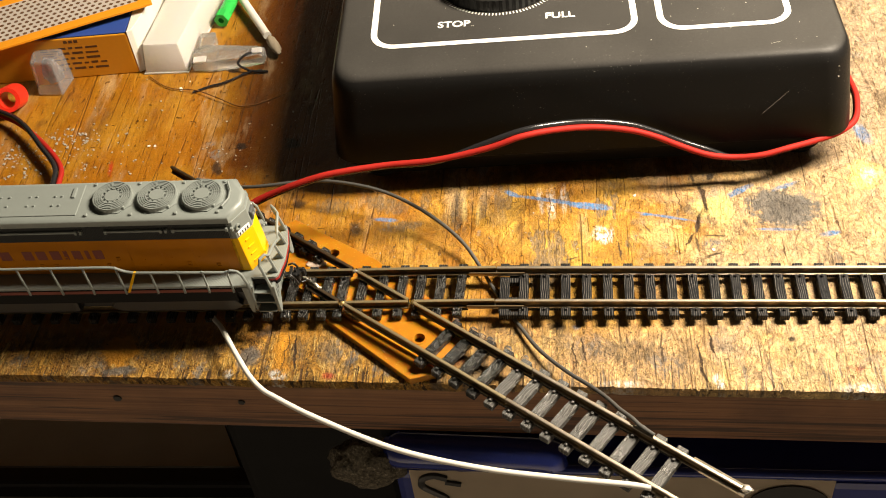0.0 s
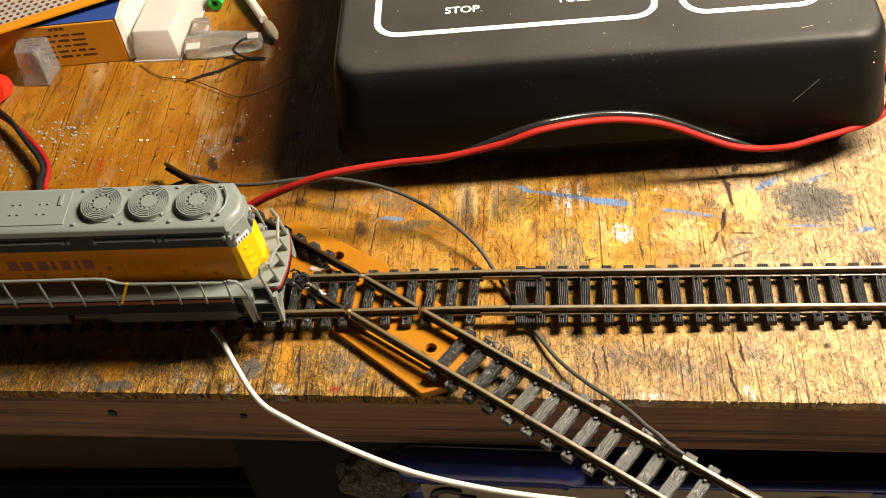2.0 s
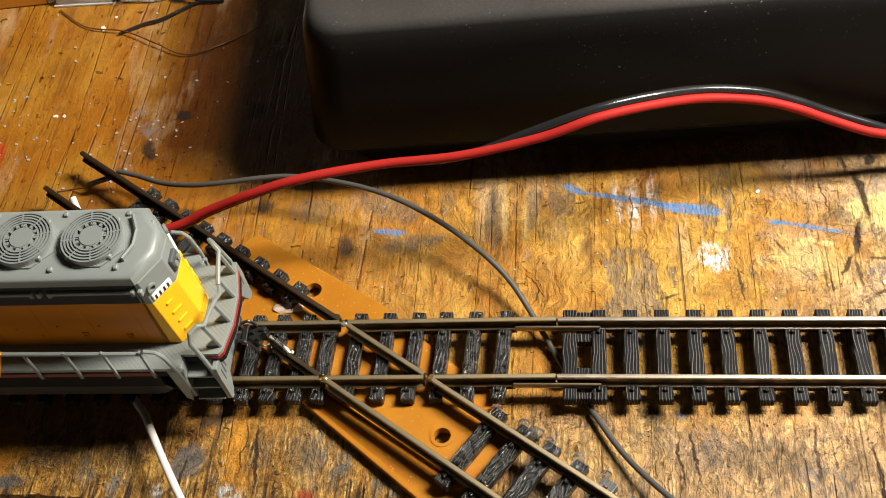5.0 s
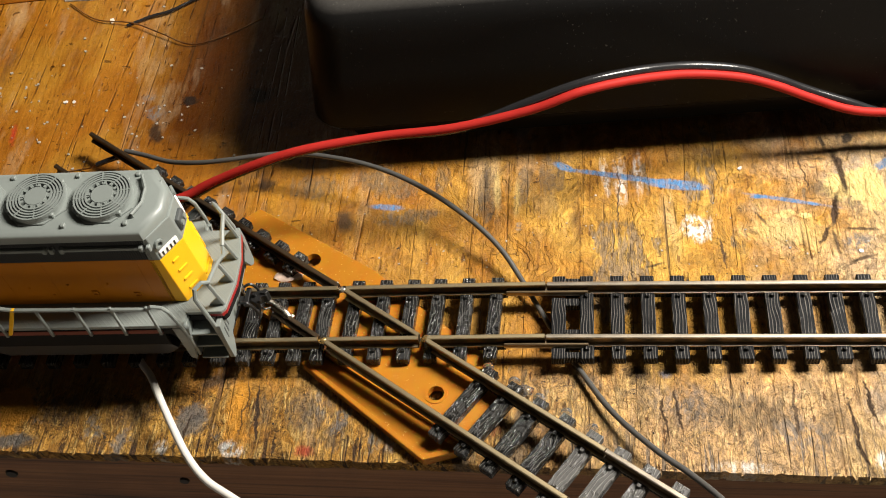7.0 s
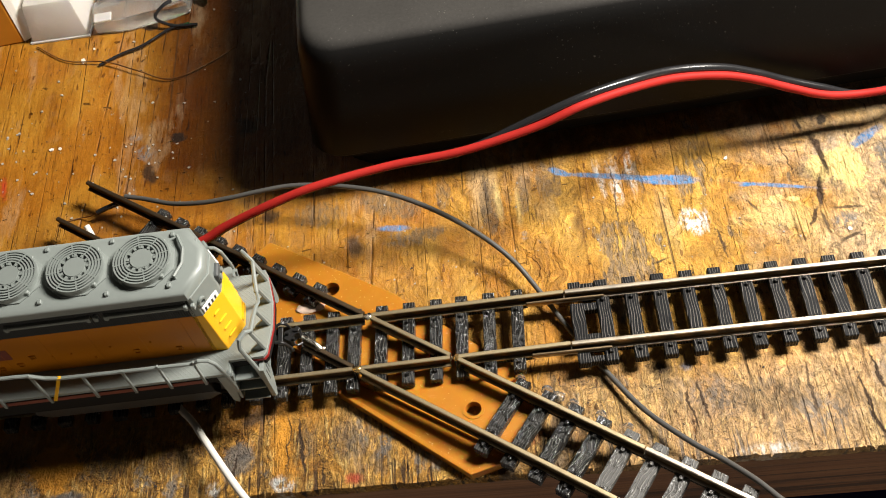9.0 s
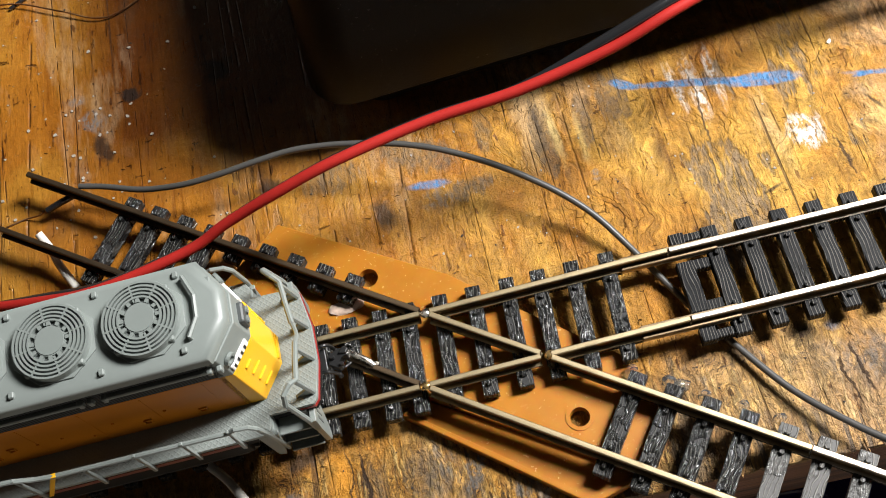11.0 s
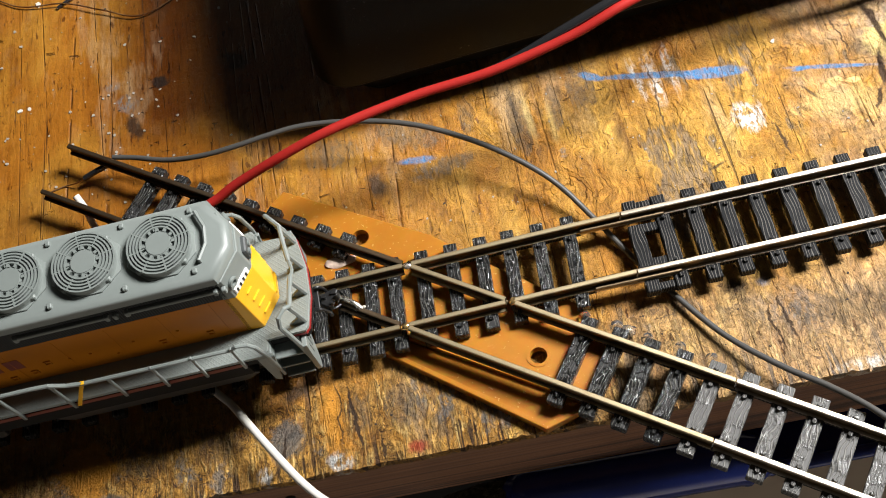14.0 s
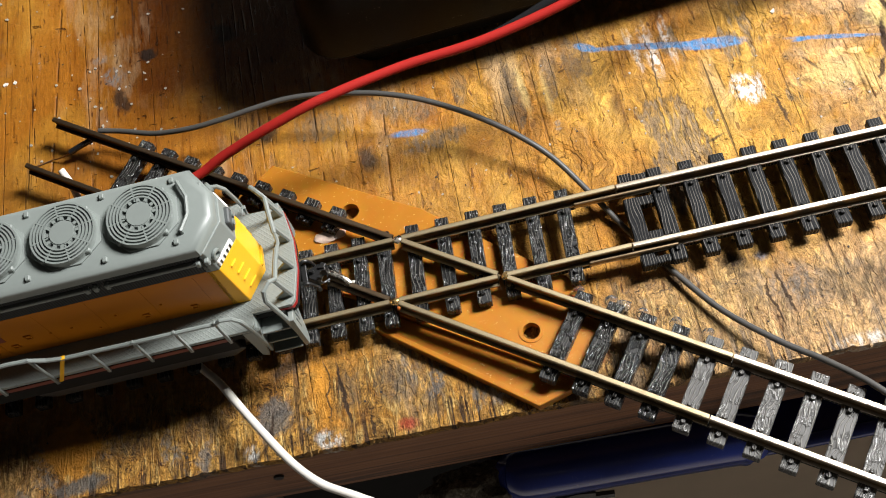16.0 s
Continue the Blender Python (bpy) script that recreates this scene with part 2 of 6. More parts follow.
    net = n.ramp(cells(250, "DISTANCE_TO_EDGE", n.scaled(1.5, 0.5, 1, 5, (0, 0, 0), bent)), (0.0, 0.6), (0.022, 0.0))
    net = n.math("MULTIPLY", net, n.math("MAXIMUM", n.math("MULTIPLY", chip, 0.75), n.ramp(n.noise(75, 4, 0.6), (0.46, 0.0), (0.60, 0.85))))
    net = n.math("MULTIPLY", net, crazed)
    col = n.mix(net, col, n.mix(1.0, col, (0.30, 0.22, 0.16), "MULTIPLY"))
    split = n.ramp(cells(52, "DISTANCE_TO_EDGE", n.scaled(2.2, 0.045, 1, 3, (0.2, 0.1, 0))), (0.0, 0.55), (0.009, 0.0))
    split = n.math("MULTIPLY", split, n.ramp(n.noise(140, 4, 0.65), (0.44, 0.0), (0.52, 1.0)))
    col = n.mix(split, col, n.mix(1.0, col, (0.20, 0.13, 0.09), "MULTIPLY"))
    fleck = n.ramp(n.noise(360, 3, 0.5, n.scaled(2.4, 0.75, 1, 3)), (0.665, 0.0), (0.69, 0.8))
    col = n.mix(fleck, col, n.mix(1.0, col, (0.24, 0.15, 0.10), "MULTIPLY"))
    scale = n.ramp(n.noise(520, 5, 0.66, n.scaled(1.5, 0.7, 1, 0, (0, 0, 0), bent)), (0.40, 0.70), (0.475, 1.0), (0.525, 1.0), (0.60, 1.32))
    col = n.mix(n.math("MULTIPLY_ADD", crazed, 0.65, 0.20), col, n.mix(1.0, col, scale, "MULTIPLY"))
    # grime: soft stains along the grain, grey films, black pits and fine cracks
    dark = n.ramp(n.noise(62, 6, 0.66, n.scaled(2.2, 0.6, 1, -4), 0.4), (0.59, 0.0), (0.74, 0.75))
    col = n.mix(dark, col, (0.060, 0.030, 0.015))
    film = n.ramp(n.noise(85, 7, 0.7, n.scaled(1.3, 0.9, 1, 25)), (0.58, 0.0), (0.64, 0.85))
    col = n.mix(n.math("MULTIPLY", film, n.math("MULTIPLY_ADD", chip, 0.8, 0.08)), col, (0.19, 0.175, 0.155))
    pits = n.ramp(n.noise(640, 5, 0.72, n.scaled(2.0, 0.8, 1)), (0.655, 0.0), (0.705, 0.9))
    col = n.mix(n.math("MULTIPLY", pits, n.math("MULTIPLY_ADD", chip, 0.5, 0.5)), col, (0.030, 0.016, 0.009))
    lines = n.ramp(n.noise(150, 3, 0.5, n.scaled(4.5, 0.12, 1, 2), 0.3), (0.68, 0.0), (0.71, 0.70))
    col = n.mix(lines, col, (0.050, 0.024, 0.010))
    tick = n.ramp(n.noise(330, 4, 0.62, n.scaled(4.6, 0.42, 1, 4)), (0.63, 0.0), (0.665, 0.70))
    tick = n.math("MULTIPLY", tick, n.ramp(n.noise(55, 3), (0.38, 0.15), (0.58, 1.0)))
    col = n.mix(tick, col, n.mix(1.0, col, (0.26, 0.18, 0.13), "MULTIPLY"))
    flare = n.ramp(n.noise(380, 4, 0.62, n.scaled(3.6, 0.55, 1, -6, (0.2, 0.3, 0))), (0.63, 0.0), (0.67, 0.38))
    col = n.mix(flare, col, n.mix(1.0, col, (1.55, 1.6, 1.9), "MULTIPLY"))
    # sparkle of the varnish, painted as small pale dots
    glints = n.ramp(n.noise(560, 4, 0.68), (0.705, 0.0), (0.735, 0.85))
    col = n.mix(n.math("MULTIPLY", glints, n.math("MULTIPLY_ADD", worn, 0.6, 0.4)), col, (0.70, 0.62, 0.48))
    speck = n.ramp(n.noise(1500, 4, 0.75, n.scaled(1.4, 0.8, 1)), (0.34, 0.72), (0.5, 1.0), (0.66, 1.30))
    col = n.mix(n.math("MULTIPLY_ADD", chip, 0.6, 0.4), col, n.mix(1.0, col, speck, "MULTIPLY"))
    ragged = n.math("MULTIPLY_ADD", n.noise(420, 6, 0.7), 1.7, -0.85)
    ragged = n.math("ADD", ragged, n.math("MULTIPLY_ADD", n.noise(110, 4, 0.6), 1.2, -0.6))
    broken = n.ramp(n.noise(700, 5, 0.7, n.scaled(1.6, 0.8, 1)), (0.44, 0.05), (0.54, 1.0))

    wriggle = n.math("MULTIPLY_ADD", n.noise(190, 4, 0.6), 0.0034, -0.0017)

    def stain(col, kind, cx, cy, rx, ry, angle=0.0, soft=0.35, amount=0.9):
        a = radians(angle)
        dx, dy = n.math("SUBTRACT", X, cx * MM), n.math("SUBTRACT", Y, cy * MM)
        if kind == "c":
            dx = n.math("ADD", dx, wriggle)
        u = n.math("ADD", n.math("MULTIPLY", dx, math.cos(a) / (rx * MM)), n.math("MULTIPLY", dy, math.sin(a) / (rx * MM)))
        v = n.math("ADD", n.math("MULTIPLY", dx, -math.sin(a) / (ry * MM)), n.math("MULTIPLY", dy, math.cos(a) / (ry * MM)))
        d = n.math("SQRT", n.math("ADD", n.math("MULTIPLY", u, u), n.math("MULTIPLY", v, v)))
        uneven = n.math("MULTIPLY", tear if kind in "tw" else ragged, {"b": 0.45, "l": 0.8, "t": 1.1, "w": 0.9, "c": 0.7}.get(kind, 1.0))
        m = n.math("DIVIDE", n.math("SUBTRACT", 1.0, n.math("ADD", d, uneven)), soft, clamp=True)
        m = n.math("MULTIPLY", m, n.math("MULTIPLY", broken, amount) if kind in "wg" else n.math("MULTIPLY", n.math("MAXIMUM", broken, 0.6), amount) if kind in "bt" else amount)
        return n.mix(m, col, PAINTS[kind])

    for args in STAINS:
        col = stain(col, *args)
    n.color(col)
    n.rough(n.math("MULTIPLY_ADD", n.math("MAXIMUM", chip, worn), 0.34, n.math("MULTIPLY_ADD", fine, 0.36, 0.14)))
    h = n.math("ADD", n.math("MULTIPLY", fine, n.math("MULTIPLY_ADD", crazed, 0.20, 0.15)), n.math("MULTIPLY", n.noise(760, 6, 0.72), n.math("MULTIPLY_ADD", chip, 0.9, n.math("MULTIPLY_ADD", crazed, 0.40, 0.15))))
    h = n.math("MULTIPLY_ADD", flake2.outputs[0], n.math("MULTIPLY", chip, 0.7), h)
    h = n.math("MULTIPLY_ADD", flake3.outputs[0], n.math("MULTIPLY_ADD", chip, 0.6, 0.05), h)
    h = n.math("MULTIPLY_ADD", n.math("SUBTRACT", glints, nick), 0.5, h)
    h = n.math("MULTIPLY_ADD", sliver, n.math("MULTIPLY", chip, 0.8), h)
    h = n.math("MULTIPLY_ADD", n.noise(520, 5, 0.66, n.scaled(1.5, 0.7, 1, 0, (0, 0, 0), bent)), n.math("MULTIPLY_ADD", crazed, 0.75, 0.15), h)
    h = n.math("SUBTRACT", h, n.math("MULTIPLY_ADD", n.math("MAXIMUM", net, split), 0.5, n.math("MULTIPLY", bare, 0.35)))
    h = n.math("SUBTRACT", h, n.math("MULTIPLY", n.math("MAXIMUM", n.math("MAXIMUM", seams, groove), n.math("MAXIMUM", n.math("MAXIMUM", pits, tick), lines)), 0.8))
    n.bump(h, 1.0, 0.00075)
    return n.m


PAINTS = {"e": (0.125, 0.118, 0.108), "k": (0.016, 0.012, 0.010), "l": (0.028, 0.018, 0.012), "d": (0.055, 0.028, 0.014), "g": (0.14, 0.135, 0.13), "b": (0.055, 0.19, 0.40), "w": (0.72, 0.72, 0.69), "y": (0.66, 0.48, 0.18), "r": (0.40, 0.03, 0.015), "o": (0.62, 0.27, 0.025), "t": (0.120, 0.083, 0.048), "c": (0.035, 0.018, 0.009)}
# paint, stains and cracks, area by area: kind, centre x and y in mm, half-axes in mm, turn, softness, amount
STAINS = []
# under the controller and to its left; the first, broad one paints its shadow
STAINS += [
    ("d", -16, 80, 16, 60, 0, 0.8, 0.5), ("l", -38.3, 80, 0.22, 34, 0, 0.8, 0.7), ("k", -36, 60.5, 1.9, 1.7, 0, 0.3), ("k", -41, 52, 1.6, 3, 15, 0.5, 0.8),
    ("g", -42, 57.5, 2, 2.6, 30, 0.5, 0.8), ("g", -45, 62, 2, 1.3, 0, 0.5, 0.6), ("k", -22, 61, 3, 3.2, 0, 0.5), ("k", -45, 94, 2.2, 1.6, 0, 0.3),
    ("b", 122, 58, 2, 5, 15, 0.5, 0.8), ("r", -70, 53, 0.9, 3.5, 10, 0.8, 0.8), ("d", -55, 38, 20, 9, 0, 1.2, 0.4), ("k", 84, 44, 1, 1.6, -20, 0.4, 0.9),
]
# behind the crossing
STAINS += [
    ("t", 23, 34.5, 2.2, 6.5, 2, 0.15, 0.85), ("t", 29, 35.5, 1.2, 4.5, 0, 0.2, 0.8), ("t", 34, 38, 2.6, 4.5, 0, 0.2, 0.8), ("t", 5, 37, 6.5, 2.8, -20, 0.25, 0.8),
    ("t", 11.5, 29.5, 4, 1.8, 10, 0.25, 0.85), ("t", -8, 37, 5, 3, 0, 0.3, 0.8), ("t", 15, 38, 1.4, 4, 0, 0.2, 0.7), ("k", -17, 38, 2.4, 1.7, 0, 0.5, 0.8),
    ("l", 22.6, 37.5, 0.6, 5, 2, 0.8, 0.7), ("l", 30.5, 38, 0.7, 5, 0, 0.9, 0.6), ("y", 24.6, 35, 0.7, 6, 2, 0.9, 0.6), ("y", 28, 33, 0.7, 6, 0, 0.9, 0.5),
]
# behind the crossing
STAINS += [
    ("d", 38, 27, 1, 5, 4, 1, 0.5), ("k", -1.5, 29, 2, 3.2, 20, 0.6, 0.8), ("g", 6.5, 29, 3.2, 2.2, 0, 0.7, 0.6), ("b", 5.6, 31.6, 3.8, 0.8, -6, 0.5),
    ("b", 36, 39.6, 2.6, 0.9, -30, 0.4), ("g", 28.5, 26.5, 0.8, 1.2, 0, 0.5, 0.7),
]
# blue and white smears behind the straight track
STAINS += [
    ("d", 60, 42, 6, 3, 0, 0.9, 0.5), ("w", 45.5, 36, 1.4, 6.5, 3, 0.8, 0.75), ("w", 43, 37, 0.9, 5, 5, 0.8, 0.65), ("w", 48.5, 37, 1, 5.5, 0, 0.9, 0.65),
    ("w", 57.6, 25, 2.9, 3.3, 0, 0.5, 0.95), ("b", 46, 36.9, 11.5, 0.75, -13, 0.4), ("b", 55, 34.7, 6, 1.25, -9, 0.3), ("b", 68, 31.4, 1.6, 0.5, 0, 0.5),
    ("k", 50.5, 17.6, 2.2, 0.45, 18, 0.5, 0.8), ("c", 61.5, 20.5, 0.35, 4.5, 4, 0.5, 0.85), ("c", 68, 26.5, 0.35, 2.4, 38, 0.5, 0.85), ("c", 45, 33, 0.22, 11, 0, 0.5, 0.8),
]
# flaked ply to the right
STAINS += [
    ("b", 73.5, 30.3, 8.6, 0.55, -14, 0.5), ("e", 100, 32.5, 10, 7.5, 0, 0.3, 0.9), ("k", 101, 33, 7, 4, 10, 0.9, 0.45), ("b", 90, 38.6, 4.6, 1.1, 34, 0.4),
    ("b", 101, 40, 4, 0.9, 24, 0.5, 0.8), ("b", 97, 25.6, 5.5, 0.6, -3, 0.5), ("b", 109, 24, 2.5, 1, 10, 0.5), ("y", 81.5, 33, 3.8, 4.4, 0, 0.3, 0.9),
    ("y", 120, 43, 5, 5, 0, 0.3, 0.95), ("w", 121, 43, 2.4, 3.2, 0, 0.6, 0.6), ("y", 72, 27.6, 1.8, 1, 10, 0.4), ("y", 71, 24, 8, 3.5, 0, 0.8, 0.5),
]
# flaked ply to the right
STAINS += [
    ("k", 79.6, 43.5, 0.5, 2.2, 10, 0.5, 0.8), ("g", 82, 21, 2.6, 2.4, 0, 0.5, 0.85), ("l", 79, 21, 0.4, 3.6, 4, 0.6, 0.8), ("l", 83, 24, 3.2, 0.4, -4, 0.6, 0.8),
    ("l", 82.5, 18, 2.4, 0.4, 20, 0.6, 0.8), ("g", 88, 12, 3, 2, 0, 0.8, 0.5), ("c", 81.5, 36, 0.9, 6, 4, 0.4, 0.95), ("c", 79.6, 28, 0.7, 5, -10, 0.4, 0.95),
    ("c", 77.5, 23, 0.45, 3, -30, 0.4, 0.9), ("c", 75.6, 36, 0.22, 6, 2, 0.5, 0.8), ("t", 78, 32.5, 2, 1.6, 0, 0.3, 0.7), ("y", 85.5, 33, 3.6, 5, 10, 0.25, 0.9),
]
# flaked ply to the right
STAINS += [
    ("y", 75, 27.2, 1.6, 0.8, 0, 0.3, 0.95),
]
# front strip to the left
STAINS += [
    ("w", -24.4, -15.2, 1.3, 1.6, 0, 0.6, 0.8), ("e", -20.5, -10.5, 3, 4, -20, 0.4, 0.85), ("e", -49, -13.8, 5.5, 1.5, 4, 0.5, 0.85), ("o", -51, -8.6, 4.6, 4.6, 0, 0.25, 0.95),
    ("g", -36, -12.4, 1.9, 2, 0, 0.6, 0.85), ("g", -74, -11, 3.5, 2.5, 0, 0.7, 0.8), ("k", -19, -3.5, 3.5, 2, 0, 0.7, 0.8), ("d", -62, -6, 14, 5, 0, 1, 0.6),
    ("t", -31, -9, 4, 3, 0, 0.4, 0.7), ("t", -42, -9, 4, 3.5, 10, 0.4, 0.7), ("c", -21, -13, 0.25, 4, 0, 0.4, 0.9),
]
# front strip at the crossing
STAINS += [
    ("w", -13.6, -15.4, 2.4, 1.6, -20, 0.5, 0.9), ("w", 11.5, -13.5, 1.6, 3, -15, 0.8, 0.7), ("g", -1, -9, 4, 3, 0, 0.9, 0.6), ("g", 9, -12, 1.6, 4, -12, 0.7, 0.7),
    ("o", -13.5, -9.5, 2, 6.5, 3, 0.5, 0.8), ("r", 25.5, -12, 1.6, 1.8, 0, 0.8, 0.6), ("t", -4, -9, 3, 3.4, 0, 0.3, 0.8), ("g", 3, -10, 1.6, 4, -14, 0.4, 0.8),
    ("t", -10, -9, 2.4, 3, 0, 0.3, 0.75), ("c", -10.5, -10, 0.25, 6.5, 4, 0.4, 0.95), ("c", -12.6, -9, 0.2, 6, 0, 0.4, 0.8), ("r", -2, -15.8, 2, 1, 0, 0.6, 0.7),
]
# front strip at the crossing
STAINS += [
    ("c", -7, -14.5, 0.25, 2.6, 0, 0.4, 0.9),
]
# front strip to the right
STAINS += [
    ("g", 54, -8.5, 8, 5, 0, 0.9, 0.7), ("g", 70, -13, 6, 4, 0, 0.8, 0.7), ("k", 96, -7, 1.1, 1.1, 0, 0.5), ("k", 38.5, -3.6, 3, 2, -30, 0.9, 0.8),
    ("k", 47.5, -3, 3, 1.8, 0, 0.9, 0.8), ("b", 51, -3, 1.2, 1, 0, 0.9, 0.6), ("w", 108, -19.8, 5, 1.6, 0, 0.8, 0.8), ("w", 60, -18.5, 6, 1.2, 0, 0.8, 0.6),
    ("r", 108, -15, 2.6, 1.2, 0, 0.9, 0.45), ("t", 62, -10, 7.5, 3.2, 0, 0.4, 0.75), ("t", 74, -11, 2.4, 3.6, 0, 0.4, 0.65), ("c", 77, -13.5, 0.45, 7.5, 8, 0.4, 0.95),
]
# front strip to the right
STAINS += [
    ("c", 79.5, -8, 0.4, 5, 6, 0.4, 0.95), ("c", 50.5, -10, 0.3, 4.6, 6, 0.4, 0.9), ("c", 52.5, -9, 0.3, 4.8, 6, 0.4, 0.9), ("c", 69, -9, 0.25, 6.5, -2, 0.5, 0.8),
    ("w", 80, -18, 1.4, 2.2, 20, 0.4, 0.85),
]


def beam_material():
    """Dark-stained softwood: long crisp grain streaks along the beam, with dull blotches."""
    n = Nodes("dark_bench_beam", 0.55)
    g = n.noise(260, 6, 0.62, n.scaled(0.05, 1, 3.0), 1.0)
    c = n.ramp(g, (0.34, (0.090, 0.034, 0.013)), (0.47, (0.200, 0.084, 0.032)), (0.66, (0.290, 0.135, 0.055)))
    streak = n.ramp(n.noise(150, 4, 0.6, n.scaled(0.035, 1, 3.4, 0, (0.3, 0, 0.1)), 0.8), (0.565, 0.0), (0.60, 0.9))
    c = n.mix(streak, c, (0.030, 0.012, 0.006))
    n.color(n.mix(n.ramp(n.noise(45, 4), (0.45, 0.15), (0.7, 0.6)), c, (0.055, 0.022, 0.009)))
    n.bump(g, 0.4, 0.0004)
    return n.m


def tie_material(name, dark, pale, period=0.34, wander=5.0, gloss=0.0, stretch=0.30, shine=0.5, curl=0.38):
    """Black moulded plastic: raised wood-grain ridges along each sleeper, the light they catch painted paler; gloss:
    wet with dried glue.
    """
    n = Nodes(name, 0.42)
    shift = n.t.nodes.new("ShaderNodeVectorMath")
    shift.operation = "ADD"
    n.t.links.new(n.co, shift.inputs[0])
    n.t.links.new(n.math("MULTIPLY", n.random(), 0.3), shift.inputs[1])
    src = shift.outputs[0]
    g = n.wave(0.314 / (period * MM), wander, n.scaled(1.0, stretch, 1, 0, (0, 0, 0), src), 1.0, curl)
    d = n.noise(1500, 5, 0.65, src)
    scuff = n.noise(210, 4, 0.6, src)
    ridge = n.math("MULTIPLY", n.ramp(g, (0.74, 0.0), (0.95, 1.0)), n.ramp(scuff, (0.36, 0.10), (0.54, 1.0)))
    body = n.mix(d, [c * 0.6 for c in dark], [c * 1.5 for c in dark])
    n.color(n.mix(ridge, body, n.mix(d, [c * 0.7 for c in pale], [c * 1.25 for c in pale])))
    n.put(n.b, "Specular IOR Level", shine)
    lump = n.noise(1900, 3, 0.6, n.scaled(1.0, 0.45, 1, 0, (0, 0, 0), src), 0.8)
    wet = n.ramp(n.noise(330, 4, 0.6, src), (0.56 - 0.16 * gloss, 0.0), (0.62 - 0.16 * gloss, 1.0))
    n.rough(n.math("SUBTRACT", n.math("MULTIPLY_ADD", d, 0.25, 0.40), n.math("MULTIPLY", wet, 0.36 * min(1.0, 0.5 + gloss))))
    n.bump(n.math("MULTIPLY_ADD", lump, n.math("MULTIPLY", wet, 0.6 + 2.0 * gloss), n.math("MULTIPLY_ADD", d, 0.25, ridge)), 1.0, 0.00016)
    return n.m


def tread_material():
    n = Nodes("tread_plate_grey", 0.5)
    a = n.wave(620, 0.0, n.scaled(1, 1, 1, 45))
    b = n.wave(620, 0.0, n.scaled(1, 1, 1, -45))
    h = n.math("MAXIMUM", n.math("POWER", a, 4.0), n.math("POWER", b, 4.0))
    n.color(n.mix(n.noise(300, 4), (0.165, 0.185, 0.172), (0.215, 0.238, 0.222)))
    n.bump(h, 0.32, 0.00014)
    return n.m


def side_material(name, col, alt):
    n = Nodes(name, 0.30)
    n.put(n.b, "Specular IOR Level", 0.18)
    c = n.mix(n.ramp(n.noise(90, 4), (0.35, 0.0), (0.7, 0.6)), col, alt)
    n.color(c)
    n.bump(n.noise(1500, 3), 0.08, 0.00004)
    return n.m


def mesh_dark_material():
    n = Nodes("dark_radiator_screen", 0.6)
    n.put(n.b, "Specular IOR Level", 0.15)
    g = n.math("MAXIMUM", n.wave(900, 0, n.scaled(1, 0, 0)), n.wave(900, 0, n.scaled(0, 0, 1, 0)))
    n.color(n.mix(g, (0.010, 0.011, 0.012), (0.035, 0.038, 0.038)))
    n.bump(g, 0.5, 0.0001)
    return n.m


def bakelite_material():
    """Translucent amber-orange moulding, red in its shade, with dust and pale scuffs."""
    n = Nodes("orange_brown_bakelite", 0.28)
    a = n.noise(160, 5)
    c = n.mix(a, (0.26, 0.094, 0.004), (0.41, 0.172, 0.012))
    n.put(n.b, "Specular IOR Level", 0.35)
    dust = n.ramp(n.noise(1900, 3), (0.66, 0.0), (0.71, 0.65))
    scuff = n.ramp(n.noise(420, 5, 0.7, n.scaled(1.0, 2.0, 1, -35)), (0.60, 0.0), (0.70, 0.22))
    n.color(n.mix(n.math("MAXIMUM", dust, scuff), c, (0.60, 0.40, 0.18)))
    n.rough(n.math("MULTIPLY_ADD", n.noise(600, 4), 0.25, 0.30))
    n.put(n.b, "Subsurface Weight", 0.5)
    n.b.inputs["Subsurface Radius"].default_value = (0.0030, 0.0006, 0.0001)
    n.bump(n.noise(900, 4), 0.12, 0.00006)
    return n.m


def clear_material(name, col, rough, alpha_like=1.0, ior=1.45):
    n = Nodes(name, rough)
    n.color(col)
    n.put(n.b, "Transmission Weight", alpha_like)
    n.put(n.b, "IOR", ior)
    n.bump(n.noise(260, 4), 0.25, 0.0003)
    return n.m


def shell_material():
    """Fine-textured black case plastic with dust, lint and rubbed spots."""
    n = Nodes("textured_black_case", 0.42)
    fine = n.noise(5200, 3, 0.6)
    dust = n.ramp(n.noise(2100, 3, 0.55), (0.67, 0.0), (0.73, 0.40))
    patch = n.ramp(n.noise(70, 4), (0.45, 0.15), (0.62, 1.0))
    film = n.math("MULTIPLY_ADD", n.noise(35, 4), 0.6, n.math("MULTIPLY", n.noise(1700, 4, 0.7), 0.4))
    c = n.mix(film, (0.0050, 0.0048, 0.0046), (0.0105, 0.0101, 0.0096))
    # thin dust and the lamp's grey sheen, both put into the upward faces' colour
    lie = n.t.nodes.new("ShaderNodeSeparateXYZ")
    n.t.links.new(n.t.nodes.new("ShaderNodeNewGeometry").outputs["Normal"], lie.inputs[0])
    dust_and_sheen = n.math("MULTIPLY", n.ramp(lie.outputs[2], (0.75, 0.0), (0.98, 1.0)), n.math("MULTIPLY_ADD", film, 0.6, 0.10))
    c = n.mix(dust_and_sheen, c, (0.088, 0.084, 0.077))
    n.color(n.mix(n.math("MULTIPLY", dust, patch), c, (0.30, 0.28, 0.25)))
    n.put(n.b, "Specular IOR Level", 0.075)
    n.rough(n.math("MULTIPLY_ADD", film, 0.16, 0.29))
    n.bump(fine, 0.25, 0.00010)
    return n.m


